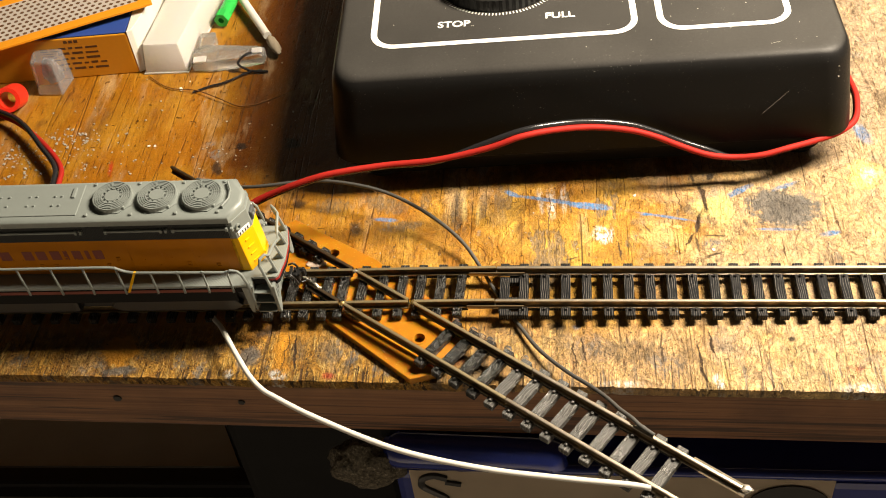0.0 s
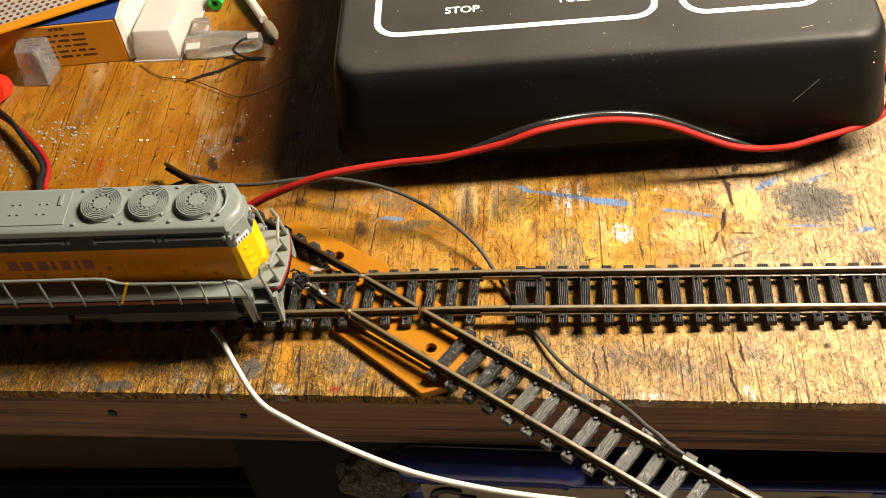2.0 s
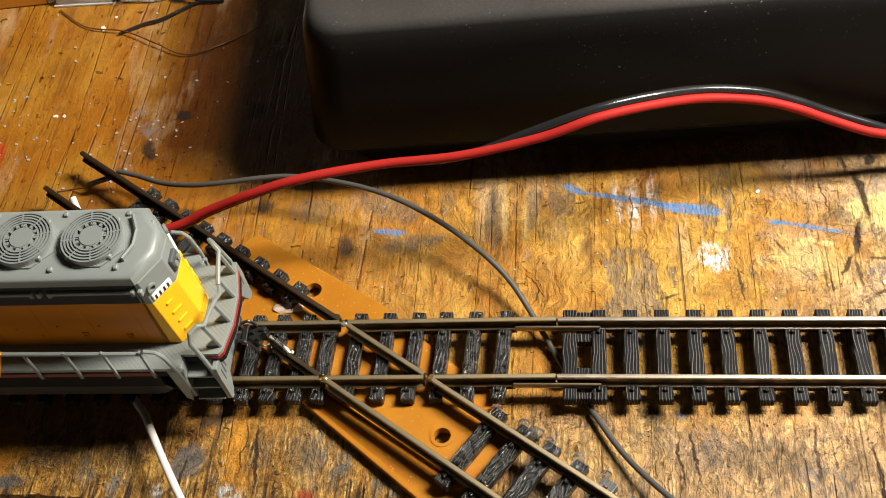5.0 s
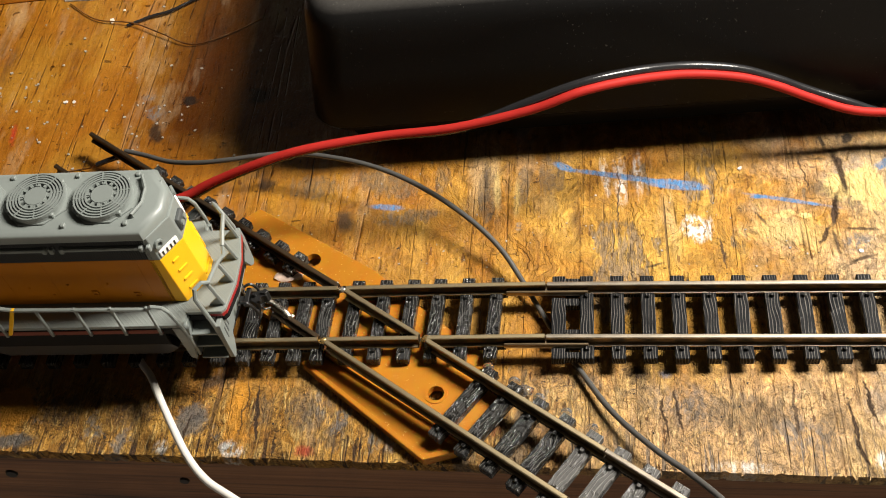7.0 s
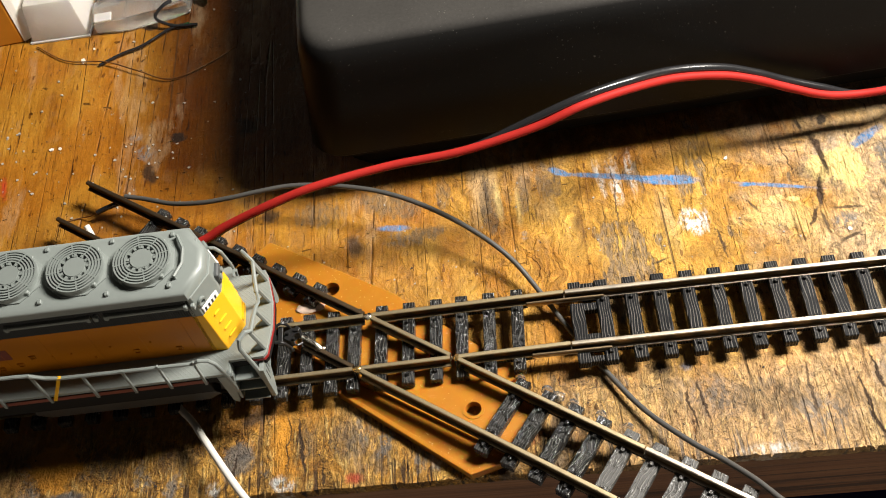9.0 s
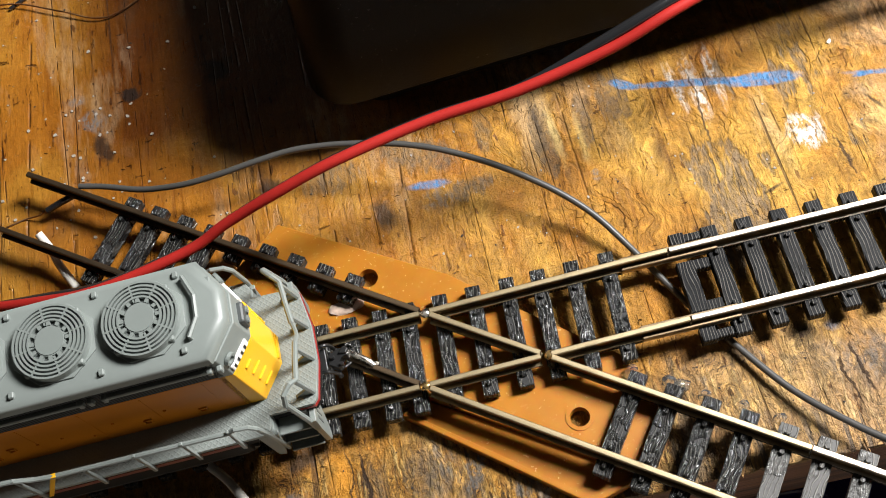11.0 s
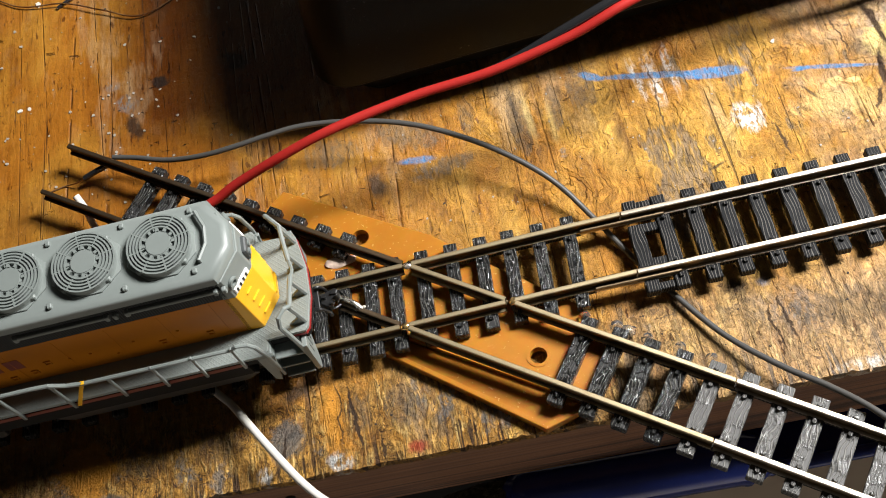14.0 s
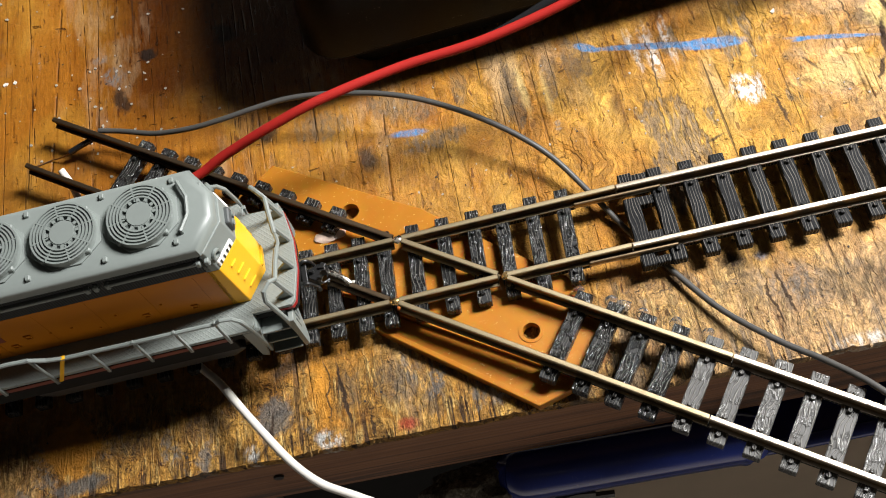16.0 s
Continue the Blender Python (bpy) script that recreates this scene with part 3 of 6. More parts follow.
BENCH, BEAM, TIE, TREAD = bench_material(), beam_material(), tie_material("black_sleeper_plastic", (0.0060, 0.0062, 0.0068), (0.110, 0.104, 0.094), 0.44, 10.0, 0.0, 0.40, 0.12, 0.5), tread_material()
TIE_WET = tie_material("glue_wet_sleeper_plastic", (0.010, 0.010, 0.010), (0.085, 0.082, 0.072), 0.46, 12.0, 1.0, 0.5, 0.45, 0.7)
# overhanging sleepers: dust and the lamp's grey reflection put into a paler colour
TIE_PALE = tie_material("dusty_lamplit_sleeper_plastic", (0.062, 0.061, 0.058), (0.185, 0.180, 0.166), 0.55, 10.0, 0.35, 0.55, 0.4, 0.9)
BAKELITE, SHELL, SCREEN = bakelite_material(), shell_material(), mesh_dark_material()
RAIL = rail_metal("nickel_rail", (0.68, 0.60, 0.48), (0.24, 0.175, 0.105), 0.34)
RAIL_DULL = rail_metal("tarnished_brass_rail", (0.44, 0.36, 0.22), (0.125, 0.088, 0.048), 0.46)
RAIL_DARK = rail_metal("oxidised_dark_rail", (0.20, 0.145, 0.09), (0.055, 0.036, 0.022), 0.42)
CASE_BASE = plastic("dull_black_base", (0.008, 0.008, 0.008), 0.7, 0.2, 0.2)
CASE_BASE.node_tree.nodes["Principled BSDF"].inputs["Specular IOR Level"].default_value = 0.12
BRONZE_STRAND = metal("dull_copper_strand", (0.30, 0.16, 0.07), 0.4, (0.05, 0.03, 0.02), 0.7, 400)
SOLDER = metal("solder", (0.72, 0.68, 0.60), 0.22, (0.25, 0.17, 0.08), 0.5, 900)
BRASS = metal("brass", (0.72, 0.50, 0.20), 0.25, (0.12, 0.07, 0.02), 0.5, 500)
GREY = plastic("grey_loco_paint", (0.178, 0.200, 0.188), 0.40, 0.10, 0.10)
GREY_DARK = plastic("dark_grey_loco_paint", (0.060, 0.066, 0.066), 0.42, 0.1, 0.06)
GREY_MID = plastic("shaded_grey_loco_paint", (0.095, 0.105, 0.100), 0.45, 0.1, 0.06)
SILL = plastic("near_black_loco_paint", (0.012, 0.012, 0.012), 0.6, 0.2, 0.06)
SILL.node_tree.nodes["Principled BSDF"].inputs["Specular IOR Level"].default_value = 0.06
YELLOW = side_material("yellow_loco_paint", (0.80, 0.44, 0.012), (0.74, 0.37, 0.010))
# the same yellow darkened to amber: the hood sides' shade is in the colour
YELLOW_SHADED = side_material("shaded_yellow_loco_paint", (0.44, 0.155, 0.004), (0.33, 0.11, 0.003))
RED_PAINT = plastic("red_stripe_paint", (0.26, 0.012, 0.012), 0.4)
LETTER = plastic("dark_red_lettering", (0.16, 0.025, 0.012), 0.45)
BLACK = plastic("black_plastic", (0.010, 0.010, 0.010), 0.40, 0.2, 0.3)
WHITE_INK = plastic("white_print", (0.78, 0.76, 0.72), 0.5, 0.05, 0.05)
RED_WIRE = plastic("red_insulation", (0.30, 0.016, 0.012), 0.6, 0.25, 0.6, 700)
RED_WIRE.node_tree.nodes["Principled BSDF"].inputs["Specular IOR Level"].default_value = 0.12
BLACK_WIRE = plastic("black_insulation", (0.014, 0.014, 0.015), 0.24, 0.2, 0.1)
GREY_WIRE = plastic("dark_grey_insulation", (0.060, 0.058, 0.054), 0.38, 0.2, 0.2, 700)
WHITE_WIRE = plastic("white_insulation", (0.62, 0.595, 0.54), 0.38, 0.06, 0.1)


# ---- mesh helpers; all sizes in millimetres ----
def put_mesh(name, bm, mat, smooth=False):
    bmesh.ops.recalc_face_normals(bm, faces=bm.faces)
    bmesh.ops.scale(bm, vec=(MM, MM, MM), verts=bm.verts)
    me = bpy.data.meshes.new(name)
    bm.to_mesh(me)
    bm.free()
    me.materials.append(mat)
    if smooth:
        for p in me.polygons:
            p.use_smooth = True
        me.set_sharp_from_angle(angle=radians(smooth if smooth is not True else 40))
    return me


def part(name, bm, mat, parent=None, label="", smooth=False):
    ob = new(name, put_mesh(name, bm, mat, smooth) if isinstance(bm, bmesh.types.BMesh) else bm)
    ob.parent = parent
    return tagged(ob, label)


def thing(name, m, label, category, group="", kind=""):
    ob = new(name)
    ob.empty_display_size = 0.01
    ob.matrix_world = m
    return tagged(ob, label, category, group, kind)


def at(x, y, z, rx=0, ry=0, rz=0):
    return pose(x * MM, y * MM, z * MM, rx, ry, rz)


def box(bm, x0, x1, y0, y1, z0, z1, bevel=0.0, seg=2, m=None):
    b = bmesh.new()
    bmesh.ops.create_cube(b, size=1)
    bmesh.ops.scale(b, vec=(x1 - x0, y1 - y0, z1 - z0), verts=b.verts)
    bmesh.ops.translate(b, vec=((x0 + x1) / 2, (y0 + y1) / 2, (z0 + z1) / 2), verts=b.verts)
    if bevel:
        bmesh.ops.bevel(b, geom=b.edges, offset=bevel, segments=seg, affect="EDGES", profile=0.5)
    return merge(bm, b, m)


def merge(bm, b, m=None):
    if m is not None:
        bmesh.ops.transform(b, matrix=m, verts=b.verts)
    me = bpy.data.meshes.new("t")
    b.to_mesh(me)
    b.free()
    bm.from_mesh(me)
    bpy.data.meshes.remove(me)
    return bm


def prism(bm, poly, z0, z1, bevel=0.0, m=None, top=None):
    """A polygon in x, y raised from z0 to z1; top: the upper outline, where it differs."""
    b = bmesh.new()
    lo = [b.verts.new((x, y, z0)) for x, y in poly]
    hi = [b.verts.new((x, y, z1)) for x, y in (top or poly)]
    k = len(poly)
    b.faces.new(lo[::-1])
    b.faces.new(hi)
    for i in range(k):
        b.faces.new((lo[i], lo[(i + 1) % k], hi[(i + 1) % k], hi[i]))
    if bevel:
        bmesh.ops.bevel(b, geom=b.edges, offset=bevel, segments=2, affect="EDGES", profile=0.5)
    return merge(bm, b, m)


def loft(bm, levels):
    """A closed body through stacked outlines of equal count: (outline in x and y, z)."""
    rows = [[bm.verts.new((x, y, z)) for x, y in loop] for loop, z in levels]
    k = len(rows[0])
    for a, b in zip(rows, rows[1:]):
        for i in range(k):
            bm.faces.new((a[i], a[(i + 1) % k], b[(i + 1) % k], b[i]))
    bm.faces.new(rows[0][::-1])
    bm.faces.new(rows[-1])
    return bm


def cyl(bm, x, y, z0, z1, r, n=20, r2=None, m=None, bevel=0.0):
    b = bmesh.new()
    bmesh.ops.create_cone(b, cap_ends=True, segments=n, radius1=r, radius2=r if r2 is None else r2, depth=z1 - z0)
    bmesh.ops.translate(b, vec=(x, y, (z0 + z1) / 2), verts=b.verts)
    if bevel:
        bmesh.ops.bevel(b, geom=[e for e in b.edges if abs(e.verts[0].co.z - e.verts[1].co.z) < 1e-6], offset=bevel, segments=2, affect="EDGES")
    return merge(bm, b, m)


def ring(bm, x, y, z0, z1, r0, r1, n=32, m=None):
    b = bmesh.new()
    loops = []
    for r, z in ((r0, z0), (r1, z0), (r1, z1), (r0, z1)):
        loops.append([b.verts.new((x + r * math.cos(2 * math.pi * i / n), y + r * math.sin(2 * math.pi * i / n), z)) for i in range(n)])
    for k in range(4):
        p, q = loops[k], loops[(k + 1) % 4]
        for i in range(n):
            b.faces.new((p[i], p[(i + 1) % n], q[(i + 1) % n], q[i]))
    return merge(bm, b, m)


def smooth_path(points, per=8):
    """A Catmull-Rom curve through the points."""
    p = [Vector(q) for q in points]
    p = [p[0] * 2 - p[1]] + p + [p[-1] * 2 - p[-2]]
    out = []
    for i in range(1, len(p) - 2):
        a, b, c, d = p[i - 1], p[i], p[i + 1], p[i + 2]
        for k in range(per):
            t = k / per
            out.append(0.5 * ((2 * b) + (c - a) * t + (2 * a - 5 * b + 4 * c - d) * t * t + (3 * b - a - 3 * c + d) * t ** 3))
    return out + [p[-2]]


def tube(bm, points, r, n=8, per=8, wobble=0.0):
    """A round wire or bar along the points; per=0 keeps them as they are."""
    path = smooth_path(points, per) if per else [Vector(q) for q in points]
    rings, side = [], None
    for i, p in enumerate(path):
        way = (path[min(i + 1, len(path) - 1)] - path[max(i - 1, 0)]).normalized()
        if side is None:
            side = way.cross(Vector((0, 0, 1)) if abs(way.z) < 0.9 else Vector((1, 0, 0))).normalized()
        side = (side - way * side.dot(way)).normalized()
        up = way.cross(side)
        rr = r * (1 + wobble * noise.noise(p * 0.35))
        rings.append([bm.verts.new(p + (side * math.cos(2 * math.pi * k / n) + up * math.sin(2 * math.pi * k / n)) * rr) for k in range(n)])
    for a, b in zip(rings, rings[1:]):
        for k in range(n):
            bm.faces.new((a[k], a[(k + 1) % n], b[(k + 1) % n], b[k]))
    bm.faces.new(rings[0][::-1])
    bm.faces.new(rings[-1])
    return bm


def wire_thing(name, points, r, mat, label, category="wire", n=10, wobble=0.05):
    ob = new(name, put_mesh(name, tube(bmesh.new(), points, r, n, 10, wobble), mat, 60))
    return tagged(ob, label, category)


def rail_mesh(name, length, mat):
    """A model rail along x from 0: head, web and foot, 2 mm high, its top at z = 0."""
    half = [(0.0, 0.0), (0.26, -0.015), (0.36, -0.09), (0.38, -0.20), (0.38, -0.52), (0.15, -0.70), (0.15, -1.58), (0.50, -1.70), (0.64, -1.76), (0.64, -2.0)]
    prof = half + [(-y, z) for y, z in half[:0:-1]]
    bm = bmesh.new()
    steps = max(2, int(length / 6))
    rows = []
    for i in range(steps + 1):
        x = length * i / steps
        rows.append([bm.verts.new((x, y, z)) for y, z in prof])
    for a, b in zip(rows, rows[1:]):
        for k in range(len(prof)):
            bm.faces.new((a[k], a[(k + 1) % len(prof)], b[(k + 1) % len(prof)], b[k]))
    bm.faces.new(rows[0][::-1])
    bm.faces.new(rows[-1])
    return put_mesh(name, bm, mat, 20)


# ---- the workbench and what lies under its front edge ----
def edge_y(x):
    return -17.3 - 0.034 * x


def build_bench():
    bench = thing("workbench", at(0, 0, 0), "old workbench with worn amber varnished, paint-stained plywood top", "workbench", kind="structure")
    bm = bmesh.new()
    rnd = random.Random(4)
    front, x = [], -420.0
    while x < 520:
        jag = 0.07 * noise.noise((x * 1.1, 0, 0)) + 0.28 * noise.noise((x * 0.22, 3, 0))
        if rnd.random() < 0.12:
            jag += rnd.uniform(0.08, 0.32)
        front.append((x, edge_y(x) + jag))
        x += rnd.uniform(0.35, 0.9) if -90 < x < 125 else 12
    outline = front + [(520, 520), (-420, 520)]
    top = [bm.verts.new((a, b, 0)) for a, b in outline]
    low = [bm.verts.new((a, b + (0.5 if i < len(front) else 0), -3.2)) for i, (a, b) in enumerate(outline)]
    bm.faces.new(top)
    bm.faces.new(low[::-1])
    for i in range(len(outline)):
        j = (i + 1) % len(outline)
        bm.faces.new((top[i], low[i], low[j], top[j]))
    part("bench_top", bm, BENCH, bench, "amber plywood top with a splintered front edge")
    # splinters that stand off the edge
    bm = bmesh.new()
    for i in range(260):
        x = rnd.uniform(-88, 122)
        y = edge_y(x) + rnd.uniform(0.1, 1.6)
        w, l, h = rnd.uniform(0.12, 0.4), rnd.uniform(0.6, 2.0), rnd.uniform(0.04, 0.2)
        m = Matrix.Translation((x, y, rnd.uniform(-0.15, 0.1))) @ Euler((rnd.uniform(-0.25, 0.2), rnd.uniform(-0.2, 0.2), rnd.uniform(-0.35, 0.35))).to_matrix().to_4x4()
        prism(bm, [(-w / 2, -l / 2), (w / 2, -l / 2 * rnd.uniform(0.2, 0.9)), (w / 2 * 0.6, l / 2), (-w / 2 * 0.7, l / 2 * 0.8)], -h, h * 0.4, 0, m)
    tagged(part("splinters", bm, BENCH, bench), kind="stuff")
    bm = bmesh.new()
    poly = [(-420, edge_y(-420) + 0.9), (520, edge_y(520) + 0.9), (520, edge_y(520) + 42), (-420, edge_y(-420) + 42)]
    prism(bm, poly, -19.0, -3.2, 0.5)
    part("front_beam", bm, BEAM, bench, "dark-stained softwood edge beam")
    bm = bmesh.new()
    for x, s in ((-52.5, 1.0), (-23.5, 0.8)):
        cyl(bm, 0, 0, -0.3, 0.25, s * 1.1, 14, s * 0.9, Matrix.Translation((x, edge_y(x) + 0.8, -11 + 2 * s)) @ Euler((radians(90), 0, 0)).to_matrix().to_4x4())
    part("knot", bm, BLACK, bench)
    for x in (-405, 455):
        for y in (5, 455):
            bm = bmesh.new()
            box(bm, x, x + 50, y, y + 50, -800, -3.3, 1.5)
            part("leg", bm, BEAM, bench)
    bm = bmesh.new()
    for x in (-404, 456):
        box(bm, x, x + 48, 56, 454, -160, -140.2, 1.5)
    box(bm, -356, 456, 200, 236, -160, -140.2, 1.5)
    part("shelf_bearer", bm, BEAM, bench)
    return bench


build_bench()

FLOOR = plastic("dusty_concrete_floor", (0.34, 0.31, 0.27), 0.8, 0.3, 0.4, 60)
bm = bmesh.new()
box(bm, -1100, 1100, -1100, 760, -820, -800)
tagged(part("floor", bm, FLOOR), "dusty concrete floor under the bench", "floor", kind="structure")
WALL = plastic("dim_workshop_wall", (0.45, 0.40, 0.34), 0.8, 0.15, 0.2, 40)
bm = bmesh.new()
box(bm, -1100, 1100, 700, 760, -800, 700)
tagged(part("wall_north", bm, WALL), "plain dim workshop wall behind the bench", "wall", kind="structure")

# a grey shelf with a black front rail under the bench
SHELF_MAT = plastic("dusty_grey_shelf", (0.52, 0.49, 0.42), 0.7, 0.25, 0.3, 80, 0.2)
shelf = thing("under_shelf", at(0, 0, -130), "dusty grey shelf with a black front rail under the bench", "shelf")
bm = bmesh.new()
box(bm, -330, 170, -40, 240, -10, 0, 1.0)
part("shelf_board", bm, SHELF_MAT, shelf)
bm = bmesh.new()
box(bm, -330, -18, 33, 41, 0.2, 9, 1.5)
part("rail", bm, BLACK, shelf, "black square rail")
bm = bmesh.new()
tube(bm, [(-62, 46, 0), (-62, 48, 60), (-60, 50, 128)], 1.4, 8, 4)
part("upright", bm, BLACK, shelf)
crate = thing("plastic_crate", at(0, 0, -130), "plain black plastic crate on the shelf under the bench", "crate")
bm = bmesh.new()
box(bm, -40, 4, 2, 90, 0.2, 92, 3)
part("crate_body", bm, CASE_BASE, crate)
bm = bmesh.new()
box(bm, -42, 6, 0, 92, 90, 100, 2)
part("crate_rim", bm, CASE_BASE, crate)

# blue storage tub with a rolled lid and a kraft label
NAVY = plastic("glossy_navy_plastic", (0.018, 0.030, 0.17), 0.12, 0.25, 0.1, 300, 0.10)
KRAFT = plastic("dull_kraft_label", (0.56, 0.46, 0.34), 0.75, 0.15, 0.2, 200)
tub = thing("storage_tub", at(0, 0, -27, 0, 0, -1.5), "navy blue plastic storage tub with a kraft paper label", "tub")
bm = bmesh.new()
box(bm, 9, 150, -20.5, 60, -102.8, -3, 2.0)
part("body", bm, NAVY, tub)
bm = bmesh.new()
tube(bm, [(11, -18.0, 3.0), (14, -18.6, 3.6), (42, -19.2, 3.4), (45.5, -19.4, 2.6)], 4.2, 20, 6)
part("rolled_edge", bm, NAVY, tub, "glossy rolled blue edge", True)
bm = bmesh.new()
tube(bm, [(40, -20.9, 0.6), (60, -21.2, 1.2), (100, -21.2, 1.4), (150, -21.2, 1.4)], 1.15, 12, 6)
part("rim", bm, NAVY, tub, "", True)
bm = bmesh.new()
rnd = random.Random(9)
lip = [(x, -0.9 + 0.8 * noise.noise((x * 0.3, 1, 0))) for x in range(13, 109, 2)]
up = [bm.verts.new((x, -21.0, z)) for x, z in lip]
dn = [bm.verts.new((x, -21.0, -60)) for x, z in lip]
for k in range(len(lip) - 1):
    bm.faces.new((up[k], up[k + 1], dn[k + 1], dn[k]))
bmesh.ops.solidify(bm, geom=bm.faces, thickness=0.25)
label = part("paper_label", bm, KRAFT, tub, "torn kraft paper label")
bm = bmesh.new()
tube(bm, [(21.5, -21.3, -3.6), (18.5, -21.3, -2.6), (15.9, -21.3, -4.0), (15.6, -21.3, -7), (18.2, -21.3, -9.6), (20.6, -21.3, -12), (20.4, -21.3, -16), (17.4, -21.3, -18)], 0.9, 6, 6)
tube(bm, [(21.0, -21.3, -5.2), (24.6, -21.3, -6.0)], 0.7, 6, 4)
part("marker_stroke", bm, BLACK, label, "black marker strokes")
bm = bmesh.new()
cyl(bm, 0, 0, 0, 0.3, 9.5, 32, 9.5, Matrix.Translation((98, -21.2, -12.5)) @ Euler((radians(90), 0, 0)).to_matrix().to_4x4())
part("printed_disc", bm, BLACK, label, "dark printed disc")

# a broken lump of mortar beside the tub
def mortar_material():
    n = Nodes("crumbly_mortar", 0.9)
    g = n.noise(1100, 5, 0.75)
    n.color(n.ramp(g, (0.36, (0.012, 0.010, 0.008)), (0.48, (0.085, 0.070, 0.048)), (0.60, (0.17, 0.145, 0.10)), (0.70, (0.55, 0.50, 0.42))))
    n.bump(n.noise(700, 6, 0.75), 1.0, 0.0012)
    return n.m


LUMP = mortar_material()
bm = bmesh.new()
bmesh.ops.create_icosphere(bm, subdivisions=4, radius=1)
for v in bm.verts:
    p = v.co.copy()
    v.co = Vector((p.x * 9.0, p.y * 4.6, p.z * 7.5)) * (1 + 0.22 * noise.noise(p * 2.2) + 0.07 * noise.noise(p * 7))
lump = part("mortar_lump", bm, LUMP)
lump.location = (0.0030, -0.0190, -0.0285)
tagged(lump, "rough grey-brown lump of mortar wedged beside the tub", "rubble")


# ---- the track ----
def tie_mesh(name, length, width=2.25, high=1.6, half=4.85, mat=None):
    """A sleeper along y with moulded chairs and bolt heads; its top at z = 0."""
    bm = bmesh.new()
    box(bm, -width / 2, width / 2, -length / 2, length / 2, -high, 0, 0.12, 1)
    for s in (-1, 1):
        cyl(bm, 0, s * half - s * 1.25, -0.05, 0.55, 0.38, 8, 0.3)
        cyl(bm, 0, s * half + s * 1.25, -0.05, 0.50, 0.38, 8, 0.3)
    return put_mesh(name, bm, mat or TIE)


def rail(parent, p, q, mat, label=""):
    """One length of rail between two places on the rail's top."""
    p, q = Vector((*p, 0)) if len(p) == 2 else Vector(p), Vector((*q, 0)) if len(q) == 2 else Vector(q)
    way = q - p
    ob = part("rail", rail_mesh("rail", way.length, mat), mat, parent, label)
    ob.matrix_basis = Matrix.Translation(p * MM) @ way.to_track_quat("X", "Z").to_matrix().to_4x4()
    return ob


def blob(parent, name, x, y, z, sx, sy, sz, mat, label="", seed=0):
    bm = bmesh.new()
    bmesh.ops.create_icosphere(bm, subdivisions=2, radius=1)
    for v in bm.verts:
        v.co = v.co * (1 + 0.25 * noise.noise(v.co * 1.7 + Vector((seed, 0, 0))))
    bmesh.ops.scale(bm, vec=(sx, sy, sz), verts=bm.verts)
    bmesh.ops.translate(bm, vec=(x, y, z), verts=bm.verts)
    return part(name, bm, mat, parent, label, True)


RT = 5.8      # rail top over the crossing
YS, HS = 5.2, 4.87   # straight leg: centre line and half gauge
AD, HD = 35.5, 4.52  # diagonal leg: its turn and half gauge
DU = Vector((math.cos(radians(AD)), -math.sin(radians(AD))))
DN = Vector((math.sin(radians(AD)), math.cos(radians(AD))))
D0 = DN * 4.5


def diag(s, side):
    p = D0 + DU * s + DN * (HD * side)
    return (p.x, p.y)


def meet(side_s, side_d):
    """Where a straight rail and a diagonal rail cross: x on the straight one, and s on the diagonal."""
    y = YS + HS * side_s
    s = ((D0.y + DN.y * HD * side_d) - y) / -DU.y
    return (D0 + DU * s + DN * (HD * side_d)).x, s


